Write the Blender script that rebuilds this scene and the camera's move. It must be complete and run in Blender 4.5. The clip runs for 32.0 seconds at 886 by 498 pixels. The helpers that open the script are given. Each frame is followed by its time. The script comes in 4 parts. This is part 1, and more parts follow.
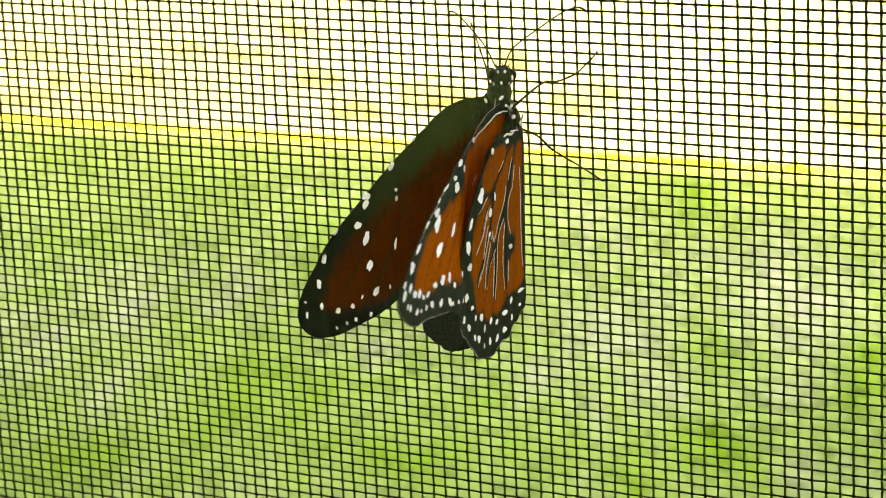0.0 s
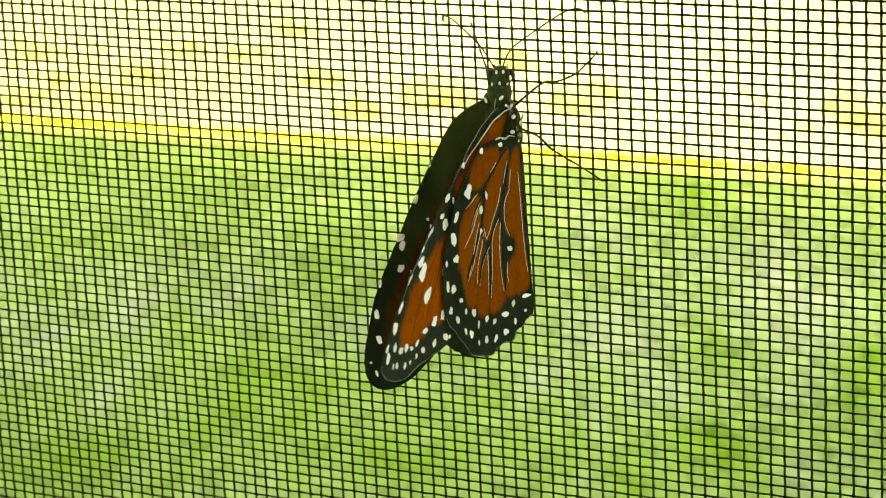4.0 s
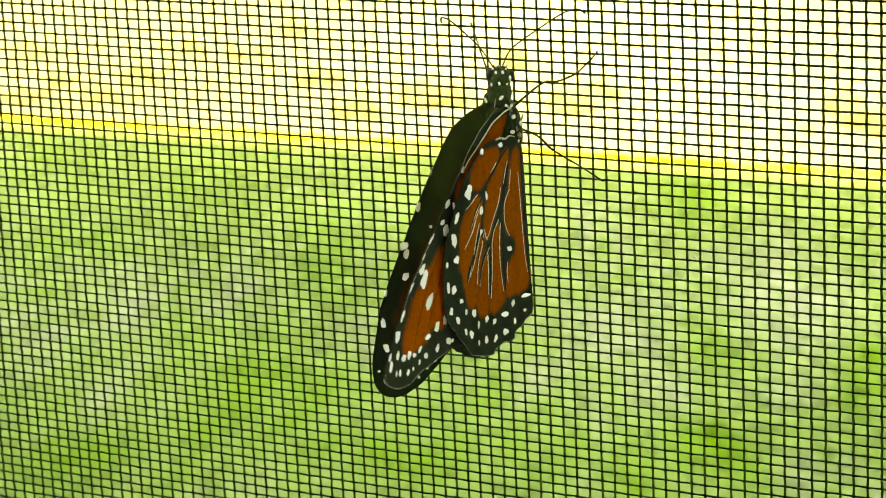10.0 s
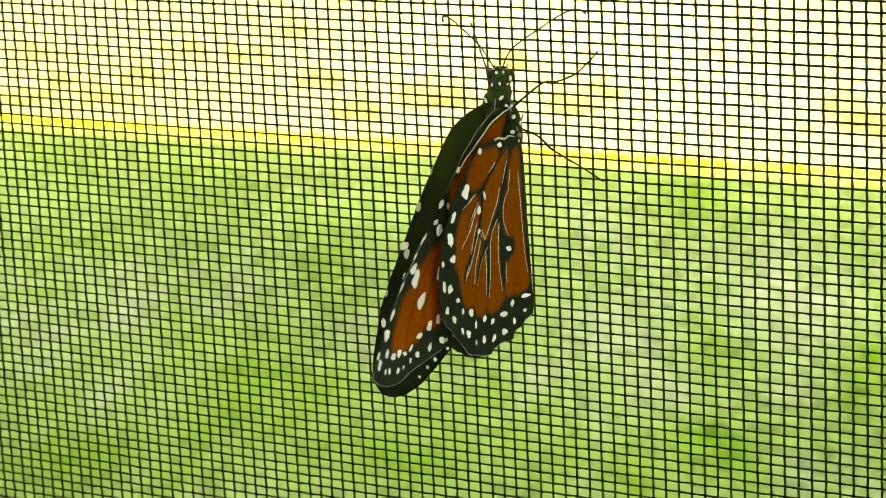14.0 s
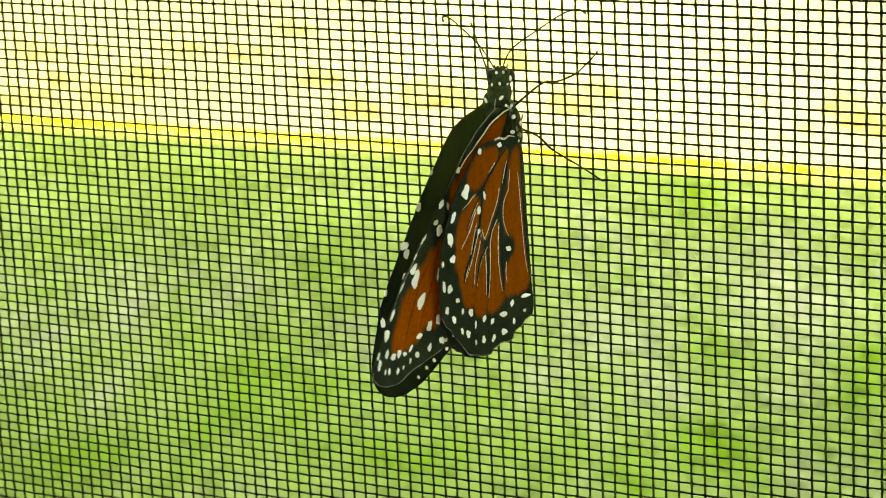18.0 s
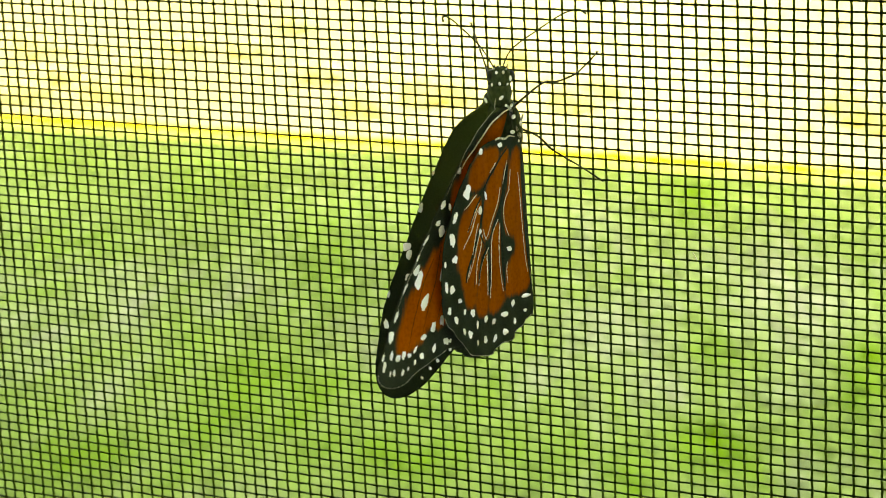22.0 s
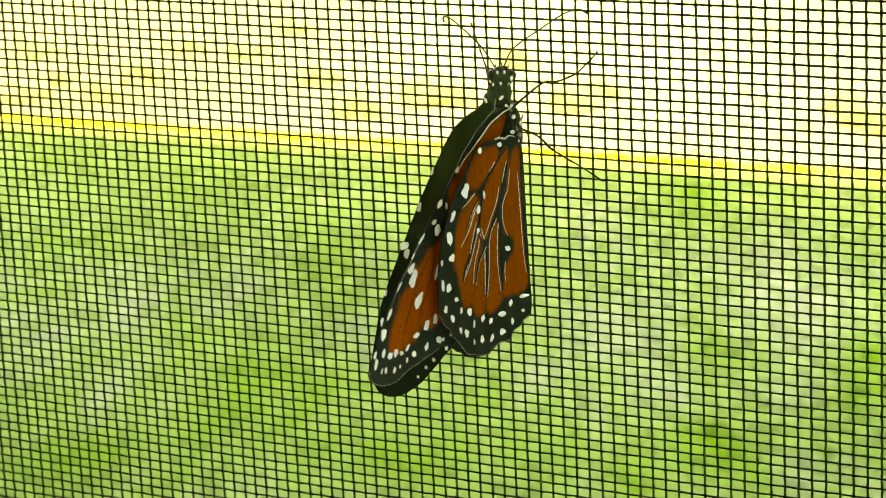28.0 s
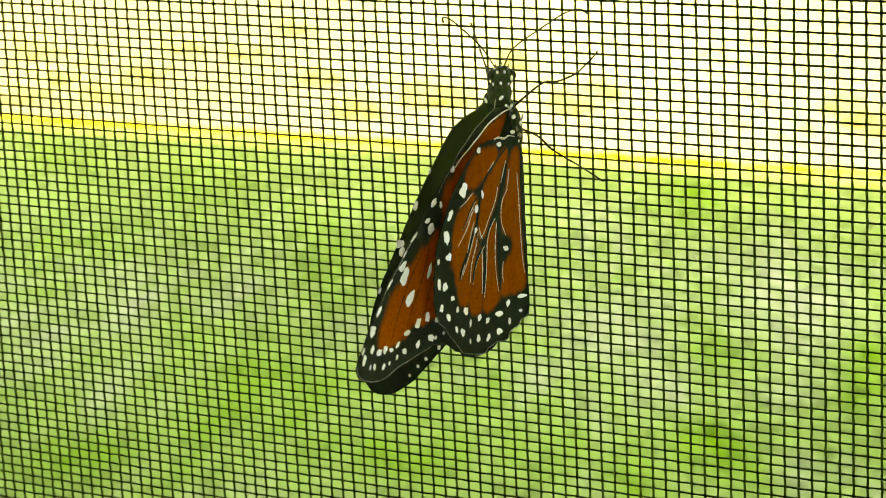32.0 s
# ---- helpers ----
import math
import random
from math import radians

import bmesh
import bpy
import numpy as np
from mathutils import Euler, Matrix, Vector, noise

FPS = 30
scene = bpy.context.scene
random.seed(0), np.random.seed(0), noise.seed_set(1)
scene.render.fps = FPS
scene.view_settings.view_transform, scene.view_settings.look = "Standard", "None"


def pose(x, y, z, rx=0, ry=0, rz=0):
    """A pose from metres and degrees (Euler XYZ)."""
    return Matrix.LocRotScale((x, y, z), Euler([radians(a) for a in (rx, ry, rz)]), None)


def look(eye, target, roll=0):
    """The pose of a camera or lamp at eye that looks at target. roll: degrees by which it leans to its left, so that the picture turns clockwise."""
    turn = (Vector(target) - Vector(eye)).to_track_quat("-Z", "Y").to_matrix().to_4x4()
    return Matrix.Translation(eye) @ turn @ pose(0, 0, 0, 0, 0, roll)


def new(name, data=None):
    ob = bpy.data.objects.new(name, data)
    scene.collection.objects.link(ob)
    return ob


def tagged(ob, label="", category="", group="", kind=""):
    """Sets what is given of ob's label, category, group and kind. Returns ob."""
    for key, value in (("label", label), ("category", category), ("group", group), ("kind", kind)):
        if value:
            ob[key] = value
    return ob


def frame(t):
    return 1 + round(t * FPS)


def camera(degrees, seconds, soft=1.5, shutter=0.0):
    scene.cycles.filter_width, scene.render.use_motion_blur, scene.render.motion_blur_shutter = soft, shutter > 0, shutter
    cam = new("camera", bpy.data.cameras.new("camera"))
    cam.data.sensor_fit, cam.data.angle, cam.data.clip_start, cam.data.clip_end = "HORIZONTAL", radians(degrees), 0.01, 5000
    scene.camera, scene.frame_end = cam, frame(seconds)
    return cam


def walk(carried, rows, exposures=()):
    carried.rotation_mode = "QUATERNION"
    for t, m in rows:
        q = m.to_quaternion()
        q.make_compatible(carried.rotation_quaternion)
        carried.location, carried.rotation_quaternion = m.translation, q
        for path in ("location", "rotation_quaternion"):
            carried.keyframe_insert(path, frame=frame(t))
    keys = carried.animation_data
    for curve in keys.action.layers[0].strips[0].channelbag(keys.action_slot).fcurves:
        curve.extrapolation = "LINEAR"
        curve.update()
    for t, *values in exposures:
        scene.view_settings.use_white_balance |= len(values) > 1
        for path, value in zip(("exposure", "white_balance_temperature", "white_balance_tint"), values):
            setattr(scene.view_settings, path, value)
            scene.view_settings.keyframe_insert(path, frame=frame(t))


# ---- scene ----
from mathutils.geometry import delaunay_2d_cdt

cam = camera(62.2, 32.0, soft=0.5)
EYE = pose(0.01624, -0.10278, 0.90953, 84.754, -4.164, 9.359)
EXPOSURE, KELVIN, TINT = 4.62, 12500, 8
walk(cam, [(0, EYE), (32, EYE)], [(0, EXPOSURE + 0.10, KELVIN - 1900, TINT + 16), (0.5, EXPOSURE - 0.01, KELVIN, TINT), (3, EXPOSURE, KELVIN, TINT), (9, EXPOSURE, KELVIN, TINT), (12, EXPOSURE - 0.04, KELVIN, TINT), (25, EXPOSURE - 0.04, KELVIN, TINT), (28, EXPOSURE, KELVIN, TINT), (32, EXPOSURE, KELVIN, TINT)])
cam.data.dof.use_dof = True
cam.data.dof.focus_distance = 0.0920
cam.data.dof.aperture_fstop = 34

# ---- light: low sun behind the house, open sky over the lawn ----
SUN_HEIGHT = radians(33)
world = bpy.data.worlds.new("world")
scene.world = world
world.use_nodes = True
wn = world.node_tree.nodes
sky = wn.new("ShaderNodeTexSky")
sky.sky_type, sky.sun_disc, sky.sun_elevation, sky.sun_rotation = "NISHITA", False, SUN_HEIGHT, radians(180)
wn["Background"].inputs["Strength"].default_value = 0.15
world.node_tree.links.new(sky.outputs[0], wn["Background"].inputs["Color"])
sun = new("sun", bpy.data.lights.new("sun", "SUN"))
sun.data.energy, sun.data.angle, sun.data.color = 2.2, radians(0.5), (1.0, 0.95, 0.86)
sun.matrix_world = look((0, -20 * math.cos(SUN_HEIGHT), 20 * math.sin(SUN_HEIGHT)), (0, 0, 0))

MM = 0.001


# ---- materials ----
def material(name, rough=0.6, metal=0.0, spec=0.5):
    m = bpy.data.materials.new(name)
    m.use_nodes = True
    b = m.node_tree.nodes["Principled BSDF"]
    b.inputs["Roughness"].default_value = rough
    b.inputs["Metallic"].default_value = metal
    b.inputs["Specular IOR Level"].default_value = spec
    return m, m.node_tree.nodes, m.node_tree.links, b


def noise_node(nodes, links, scale, detail=4.0, coords="Object", stretch=None, rough=0.55):
    tc = nodes.new("ShaderNodeTexCoord")
    n = nodes.new("ShaderNodeTexNoise")
    n.inputs["Scale"].default_value = scale
    n.inputs["Detail"].default_value = detail
    n.inputs["Roughness"].default_value = rough
    out = tc.outputs[coords]
    if stretch:
        mp = nodes.new("ShaderNodeMapping")
        mp.inputs["Scale"].default_value = stretch
        links.new(out, mp.inputs["Vector"])
        out = mp.outputs[0]
    links.new(out, n.inputs["Vector"])
    return n.outputs["Fac"]


def ramp(nodes, links, fac, lo, hi, a=0.35, b=0.65):
    r = nodes.new("ShaderNodeValToRGB")
    r.color_ramp.elements[0].position, r.color_ramp.elements[1].position = a, b
    r.color_ramp.elements[0].color, r.color_ramp.elements[1].color = (*lo, 1), (*hi, 1)
    links.new(fac, r.inputs["Fac"])
    return r.outputs["Color"]


def mix(nodes, links, fac, a, b):
    m = nodes.new("ShaderNodeMix")
    m.data_type = "RGBA"
    if isinstance(fac, float):
        m.inputs[0].default_value = fac
    else:
        links.new(fac, m.inputs[0])
    for v, i in ((a, 6), (b, 7)):
        if isinstance(v, tuple):
            m.inputs[i].default_value = (*v, 1)
        else:
            links.new(v, m.inputs[i])
    return m.outputs[2]


def bump(nodes, links, bsdf, fac, strength, distance):
    b = nodes.new("ShaderNodeBump")
    b.inputs["Strength"].default_value, b.inputs["Distance"].default_value = strength, distance
    links.new(fac, b.inputs["Height"])
    links.new(b.outputs[0], bsdf.inputs["Normal"])


def speckled(name, lo, hi, scale, rough=0.6, relief=0.0, spec=0.5, stretch=None):
    m, n, l, b = material(name, rough, 0, spec)
    f = noise_node(n, l, scale, stretch=stretch)
    l.new(ramp(n, l, f, lo, hi), b.inputs["Base Color"])
    if relief:
        bump(n, l, b, f, 0.6, relief)
    return m


def wing_material(name, orange_lo, orange_hi, dark_lo, dark_hi, glow, fringe, bias=0.0, apex=None):
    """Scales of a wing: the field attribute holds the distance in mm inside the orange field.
    apex: two blacks of the outer wing; the paler tone at the base is painted veiling glare."""
    m, n, l, b = material(name, 0.85, 0, 0.04)
    at = n.new("ShaderNodeAttribute")
    at.attribute_name = "field"
    wob = noise_node(n, l, 420, 4, stretch=(2.6, 0.5, 1.0), rough=0.7)
    add = n.new("ShaderNodeMath")
    add.operation = "MULTIPLY_ADD"
    l.new(wob, add.inputs[0])
    add.inputs[1].default_value = 1.7 * fringe
    l.new(at.outputs["Fac"], add.inputs[2])
    mr = n.new("ShaderNodeMapRange")
    mr.interpolation_type = "SMOOTHSTEP"
    mr.inputs["From Min"].default_value, mr.inputs["From Max"].default_value = 0.30 * fringe - bias, 1.30 * fringe - bias
    l.new(add.outputs[0], mr.inputs["Value"])
    streak = noise_node(n, l, 350, 5, stretch=(3.2, 0.45, 1.0))
    grain = noise_node(n, l, 5200, 2)
    orange = mix(n, l, streak, orange_lo, orange_hi)
    worn = ramp(n, l, noise_node(n, l, 2400, 3), (0, 0, 0), (0.45, 0.45, 0.45), 0.45, 0.72)
    orange = mix(n, l, worn, orange, tuple(0.55 * c for c in orange_lo))
    dark = mix(n, l, grain, dark_lo, dark_hi)
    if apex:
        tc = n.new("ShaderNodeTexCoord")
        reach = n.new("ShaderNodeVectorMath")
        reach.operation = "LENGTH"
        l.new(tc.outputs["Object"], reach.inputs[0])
        glare_fade = n.new("ShaderNodeMapRange")
        glare_fade.inputs["From Min"].default_value, glare_fade.inputs["From Max"].default_value = 0.007, 0.028
        l.new(reach.outputs["Value"], glare_fade.inputs["Value"])
        dark = mix(n, l, glare_fade.outputs[0], dark, mix(n, l, grain, *apex))
    col = mix(n, l, mr.outputs[0], dark, orange)
    l.new(col, b.inputs["Base Color"])
    bump(n, l, b, grain, 0.5, 0.00006)
    tr = n.new("ShaderNodeBsdfTranslucent")
    l.new(col, tr.inputs["Color"])
    ms = n.new("ShaderNodeMixShader")
    ms.inputs[0].default_value = glow
    l.new(b.outputs[0], ms.inputs[1])
    l.new(tr.outputs[0], ms.inputs[2])
    l.new(ms.outputs[0], n["Material Output"].inputs["Surface"])
    return m


UNDERSIDE = wing_material("wing_underside", (0.335, 0.062, 0.001), (0.545, 0.121, 0.003), (0.020, 0.027, 0.016), (0.046, 0.056, 0.036), 0.34, 1.0)
# Dark scales lifted near the root: veiling glare put into the colour.
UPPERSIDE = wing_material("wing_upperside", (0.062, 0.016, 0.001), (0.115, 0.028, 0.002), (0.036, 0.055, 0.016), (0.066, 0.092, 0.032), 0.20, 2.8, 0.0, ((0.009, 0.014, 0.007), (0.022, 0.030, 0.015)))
HIND_UNDERSIDE = wing_material("hindwing_underside", (0.252, 0.049, 0.001), (0.420, 0.096, 0.003), (0.014, 0.021, 0.011), (0.036, 0.046, 0.028), 0.32, 0.75, 0.30)
SPOT = speckled("white_scales", (0.90, 0.91, 0.92), (0.95, 0.955, 0.96), 4000, 0.75)
PALE = speckled("pale_vein_scales", (0.40, 0.35, 0.22), (0.94, 0.92, 0.84), 5200, 0.8)
STRAW = speckled("straw", (0.55, 0.52, 0.30), (0.72, 0.68, 0.45), 3000, 0.8)
INK = speckled("black_scales", (0.010, 0.014, 0.008), (0.026, 0.032, 0.021), 4200, 0.85, 0.00005, 0.08)
FUR = speckled("black_fur", (0.030, 0.043, 0.017), (0.055, 0.073, 0.030), 2600, 0.9, 0.00008, 0.15, stretch=(1, 0.4, 1))
PALE_FUR = speckled("grey_tufts", (0.08, 0.09, 0.07), (0.42, 0.42, 0.38), 5200, 0.9)
CHITIN = speckled("dark_chitin", (0.016, 0.019, 0.007), (0.062, 0.067, 0.026), 2400, 0.6, 0.0, 0.12)
EYE_GLOSS = speckled("eye_facets", (0.022, 0.026, 0.014), (0.045, 0.052, 0.028), 9000, 0.6, 0.0, 0.12)


def strand_material(name, lo, hi, thin):
    """Vinyl-coated fibre; thin: how much of the daylight behind it the coating lets through."""
    m, n, l, b = material(name, 0.7, 0, 0.04)
    f = noise_node(n, l, 1800, 4)
    info = n.new("ShaderNodeObjectInfo")
    base = ramp(n, l, f, lo, hi)
    l.new(mix(n, l, 0.25, base, ramp(n, l, info.outputs["Random"], lo, hi, 0, 1)), b.inputs["Base Color"])
    bump(n, l, b, f, 0.4, 0.00003)
    tr = n.new("ShaderNodeBsdfTranslucent")
    tr.inputs["Color"].default_value = (0.24, 0.31, 0.06, 1)
    ms = n.new("ShaderNodeMixShader")
    ms.inputs[0].default_value = thin
    l.new(b.outputs[0], ms.inputs[1])
    l.new(tr.outputs[0], ms.inputs[2])
    l.new(ms.outputs[0], n["Material Output"].inputs["Surface"])
    return m


STRAND_UP = strand_material("coated_upright_strand", (0.007, 0.020, 0.003), (0.017, 0.040, 0.007), 0.35)
STRAND_LEVEL = strand_material("coated_level_strand", (0.008, 0.016, 0.005), (0.017, 0.029, 0.009), 0.14)


def lawn_colour(n, l, fine, seed_scale):
    """Fresh, common and dry grass by the lush attribute, which runs from -1 (dry) to 1 (fresh)."""
    at = n.new("ShaderNodeAttribute")
    at.attribute_name = "lush"
    wob = n.new("ShaderNodeMath")
    wob.operation = "MULTIPLY_ADD"
    l.new(noise_node(n, l, seed_scale, 3, stretch=(1.0, 0.38, 0.0)), wob.inputs[0])
    wob.inputs[1].default_value = 2.4
    l.new(at.outputs["Fac"], wob.inputs[2])
    r = n.new("ShaderNodeValToRGB")
    half = n.new("ShaderNodeMapRange")
    half.inputs["From Min"].default_value, half.inputs["From Max"].default_value = -0.05, 2.45
    l.new(wob.outputs[0], half.inputs["Value"])
    e = r.color_ramp.elements
    e[0].position, e[0].color = 0.0, (0.244, 0.229, 0.125, 1)
    e[1].position, e[1].color = 1.0, (0.085, 0.166, 0.003, 1)
    mid = e.new(0.5)
    mid.color = (0.159, 0.206, 0.046, 1)
    l.new(half.outputs[0], r.inputs["Fac"])
    shade = mix(n, l, fine, (0.92, 0.92, 0.90), (1.08, 1.07, 1.09))
    m = n.new("ShaderNodeMix")
    m.data_type, m.blend_type = "RGBA", "MULTIPLY"
    m.inputs[0].default_value = 1.0
    l.new(r.outputs["Color"], m.inputs[6])
    l.new(shade, m.inputs[7])
    return m.outputs[2]


def lawn_material():
    m, n, l, b = material("lawn", 1.0, 0, 0.0)
    fine = noise_node(n, l, 70, 3, stretch=(1.0, 0.12, 1.0))
    l.new(lawn_colour(n, l, fine, 10.0), b.inputs["Base Color"])
    bump(n, l, b, fine, 0.3, 0.01)
    return m


LAWN = lawn_material()


def blade_material():
    m, n, l, b = material("grass_blades", 0.8, 0, 0.05)
    g = n.new("ShaderNodeNewGeometry")
    l.new(lawn_colour(n, l, g.outputs["Random Per Island"], 10.0), b.inputs["Base Color"])
    return m


BLADES = blade_material()


def leaf_material():
    """Thin pale leaves that let the light through."""
    m, n, l, b = material("shrub_leaves", 0.6, 0, 0.3)
    col = ramp(n, l, noise_node(n, l, 2.2, 3), (0.38, 0.36, 0.13), (0.44, 0.42, 0.20))
    young = ramp(n, l, noise_node(n, l, 3.1, 2, coords="Generated"), (0, 0, 0), (1, 1, 1), 0.57, 0.64)
    col = mix(n, l, young, col, (0.38, 0.35, 0.09))
    l.new(col, b.inputs["Base Color"])
    tr = n.new("ShaderNodeBsdfTranslucent")
    l.new(col, tr.inputs["Color"])
    ms = n.new("ShaderNodeMixShader")
    ms.inputs[0].default_value = 0.62
    l.new(b.outputs[0], ms.inputs[1])
    l.new(tr.outputs[0], ms.inputs[2])
    l.new(ms.outputs[0], n["Material Output"].inputs["Surface"])
    return m


LEAF = leaf_material()
BARK = speckled("shrub_bark", (0.44, 0.41, 0.29), (0.54, 0.50, 0.38), 12, 0.9, 0.004)
PLASTER = speckled("pale_plaster", (0.80, 0.79, 0.76), (0.86, 0.85, 0.83), 6, 0.85, 0.001)
CEILING = speckled("ceiling_paint", (0.79, 0.78, 0.75), (0.85, 0.84, 0.82), 3, 0.9)


def sand_material():
    """Straw giving way to sand along the bank, a stand-in for overexposed ground."""
    m, n, l, b = material("straw_and_sand", 0.95, 0, 0.1)
    big = noise_node(n, l, 3.8, 4, stretch=(1.0, 0.35, 1.0))
    fine = noise_node(n, l, 60, 3)
    tc = n.new("ShaderNodeTexCoord")
    sep = n.new("ShaderNodeSeparateXYZ")
    l.new(tc.outputs["Object"], sep.inputs[0])
    along = n.new("ShaderNodeMath")
    along.operation = "MULTIPLY_ADD"
    l.new(big, along.inputs[0])
    along.inputs[1].default_value = 5.0
    l.new(sep.outputs["X"], along.inputs[2])
    bare = n.new("ShaderNodeMapRange")
    bare.inputs["From Min"].default_value, bare.inputs["From Max"].default_value = -2.5, 0.5
    l.new(along.outputs[0], bare.inputs["Value"])
    grown = n.new("ShaderNodeMapRange")
    grown.inputs["From Min"].default_value, grown.inputs["From Max"].default_value = 4.3, 6.6
    grown.inputs["To Min"].default_value, grown.inputs["To Max"].default_value = 1.0, 0.35
    l.new(along.outputs[0], grown.inputs["Value"])
    both = n.new("ShaderNodeMath")
    both.operation = "MULTIPLY"
    l.new(bare.outputs[0], both.inputs[0])
    l.new(grown.outputs[0], both.inputs[1])
    straw = mix(n, l, fine, (0.072, 0.070, 0.028), (0.092, 0.090, 0.040))
    straw = mix(n, l, ramp(n, l, big, (0, 0, 0), (1, 1, 1), 0.57, 0.65), straw, (0.104, 0.096, 0.020))
    sand = mix(n, l, fine, (0.108, 0.105, 0.044), (0.132, 0.129, 0.062))
    sand = mix(n, l, ramp(n, l, big, (0, 0, 0), (1, 1, 1), 0.54, 0.66), sand, (0.122, 0.114, 0.032))
    ground = mix(n, l, both.outputs[0], straw, sand)
    # Yellow band painted along the near edge for the overexposed fringe there.
    rim = n.new("ShaderNodeMapRange")
    rim.inputs["From Min"].default_value, rim.inputs["From Max"].default_value = 6.98, 7.16
    wave = n.new("ShaderNodeMath")
    wave.operation = "MULTIPLY_ADD"
    l.new(big, wave.inputs[0])
    wave.inputs[1].default_value = 0.5
    l.new(sep.outputs["Y"], wave.inputs[2])
    l.new(wave.outputs[0], rim.inputs["Value"])
    bright = ramp(n, l, noise_node(n, l, 3.4, 2), (0, 0, 0), (1, 1, 1), 0.60, 0.74)
    l.new(mix(n, l, rim.outputs[0], mix(n, l, bright, (0.20, 0.172, 0.006), straw), ground), b.inputs["Base Color"])
    bump(n, l, b, fine, 0.5, 0.01)
    return m


SAND = sand_material()
# Paled so the unseen porch floor throws more light on the butterfly.
PAVING = speckled("porch_concrete", (0.58, 0.57, 0.54), (0.68, 0.67, 0.64), 9, 0.85, 0.001)


# ---- building helpers ----
def mesh_of(name, verts, faces, mat, smooth=True):
    me = bpy.data.meshes.new(name)
    me.from_pydata([tuple(v) for v in verts], [], faces)
    me.materials.append(mat)
    me.polygons.foreach_set("use_smooth", [smooth] * len(me.polygons))
    me.update()
    return me


def child(name, me, parent, label=""):
    ob = new(name, me)
    ob.parent = parent
    return tagged(ob, label)


def part(name, bm, mat, parent, label=""):
    me = bpy.data.meshes.new(name)
    bm.to_mesh(me)
    bm.free()
    me.materials.append(mat)
    me.polygons.foreach_set("use_smooth", [True] * len(me.polygons))
    return child(name, me, parent, label)


def box(name, x0, x1, y0, y1, z0, z1, mat, label, category):
    bm = bmesh.new()
    bmesh.ops.create_cube(bm, size=1)
    for v in bm.verts:
        v.co = Vector((x0 if v.co.x < 0 else x1, y0 if v.co.y < 0 else y1, z0 if v.co.z < 0 else z1))
    bmesh.ops.bevel(bm, geom=bm.edges[:], offset=0.008, segments=2, affect="EDGES")
    me = bpy.data.meshes.new(name)
    bm.to_mesh(me)
    bm.free()
    me.materials.append(mat)
    return tagged(new(name, me), label, category, kind="structure")


def spline(points, closed=False, steps=6):
    """Catmull-Rom through the given points, as an array."""
    p = np.array(points, float)
    n = len(p)
    out = []
    for i in range(n if closed else n - 1):
        if closed:
            a, b, c, d = p[(i - 1) % n], p[i], p[(i + 1) % n], p[(i + 2) % n]
        else:
            a, b, c, d = p[max(i - 1, 0)], p[i], p[i + 1], p[min(i + 2, n - 1)]
        for s in range(steps):
            t = s / steps
            out.append(0.5 * (2 * b + (c - a) * t + (2 * a - 5 * b + 4 * c - d) * t * t + (3 * b - a - 3 * c + d) * t ** 3))
    if not closed:
        out.append(p[-1])
    return np.array(out)


def tube(path, radii, sides=8):
    """Verts and faces of a round tapered tube along a path."""
    path = np.array(path, float)
    verts, faces = [], []
    n = len(path)
    up = np.array([0.13, 0.21, 0.97])
    for i in range(n):
        d = path[min(i + 1, n - 1)] - path[max(i - 1, 0)]
        d /= np.linalg.norm(d)
        s = np.cross(d, up)
        s /= np.linalg.norm(s)
        w = np.cross(s, d)
        for j in range(sides):
            a = 2 * math.pi * j / sides
            verts.append(path[i] + radii[i] * (math.cos(a) * s + math.sin(a) * w))
    for i in range(n - 1):
        for j in range(sides):
            k = (j + 1) % sides
            faces.append((i * sides + j, i * sides + k, (i + 1) * sides + k, (i + 1) * sides + j))
    faces.append(tuple(range(sides))[::-1])
    faces.append(tuple(range((n - 1) * sides, n * sides)))
    return verts, faces


def inside_distance(p, poly):
    """Signed distance of the points p to a closed polygon, positive inside."""
    a, b = poly, np.roll(poly, -1, axis=0)
    ab = b - a
    ap = p[:, None, :] - a[None]
    t = np.clip((ap * ab).sum(2) / np.maximum((ab * ab).sum(1), 1e-9), 0, 1)
    d = np.sqrt(((ap - t[..., None] * ab) ** 2).sum(2)).min(1)
    x, y = p[:, 0:1], p[:, 1:2]
    cross = ((a[:, 1] > y) != (b[:, 1] > y)) & (x < ab[:, 0] * (y - a[:, 1]) / np.where(ab[:, 1] == 0, 1e-9, ab[:, 1]) + a[:, 0])
    return np.where(cross.sum(1) % 2 == 1, d, -d)


# ---- the house and its porch: unseen, added to shade the lawn and bounce light ----
OPEN_X, OPEN_LO, OPEN_HI = 0.42, 0.55, 1.25
box("wall_front_left", -0.9, -OPEN_X, -0.05, 0.05, 0.1, 2.5, PLASTER, "pale plaster wall beside the screened window", "wall")
box("wall_front_right", OPEN_X, 0.9, -0.05, 0.05, 0.1, 2.5, PLASTER, "pale plaster wall beside the screened window", "wall")
box("wall_front_sill", -OPEN_X, OPEN_X, -0.05, 0.05, 0.1, OPEN_LO, PLASTER, "pale plaster wall below the screened window", "wall")
box("wall_front_head", -OPEN_X, OPEN_X, -0.05, 0.05, OPEN_HI, 2.5, PLASTER, "pale plaster wall above the screened window", "wall")
box("floor", -9, 7, -2.8, 0.10, 0.0, 0.10, PAVING, "unseen pale grey concrete porch floor that bounces light inward", "floor")
# Carried 1.1 m past the wall, unseen, to dim the near lawn.
box("ceiling", -9, 7, -2.8, 1.10, 2.5, 2.6, CEILING, "white painted porch ceiling, run out to shade the near lawn", "ceiling")
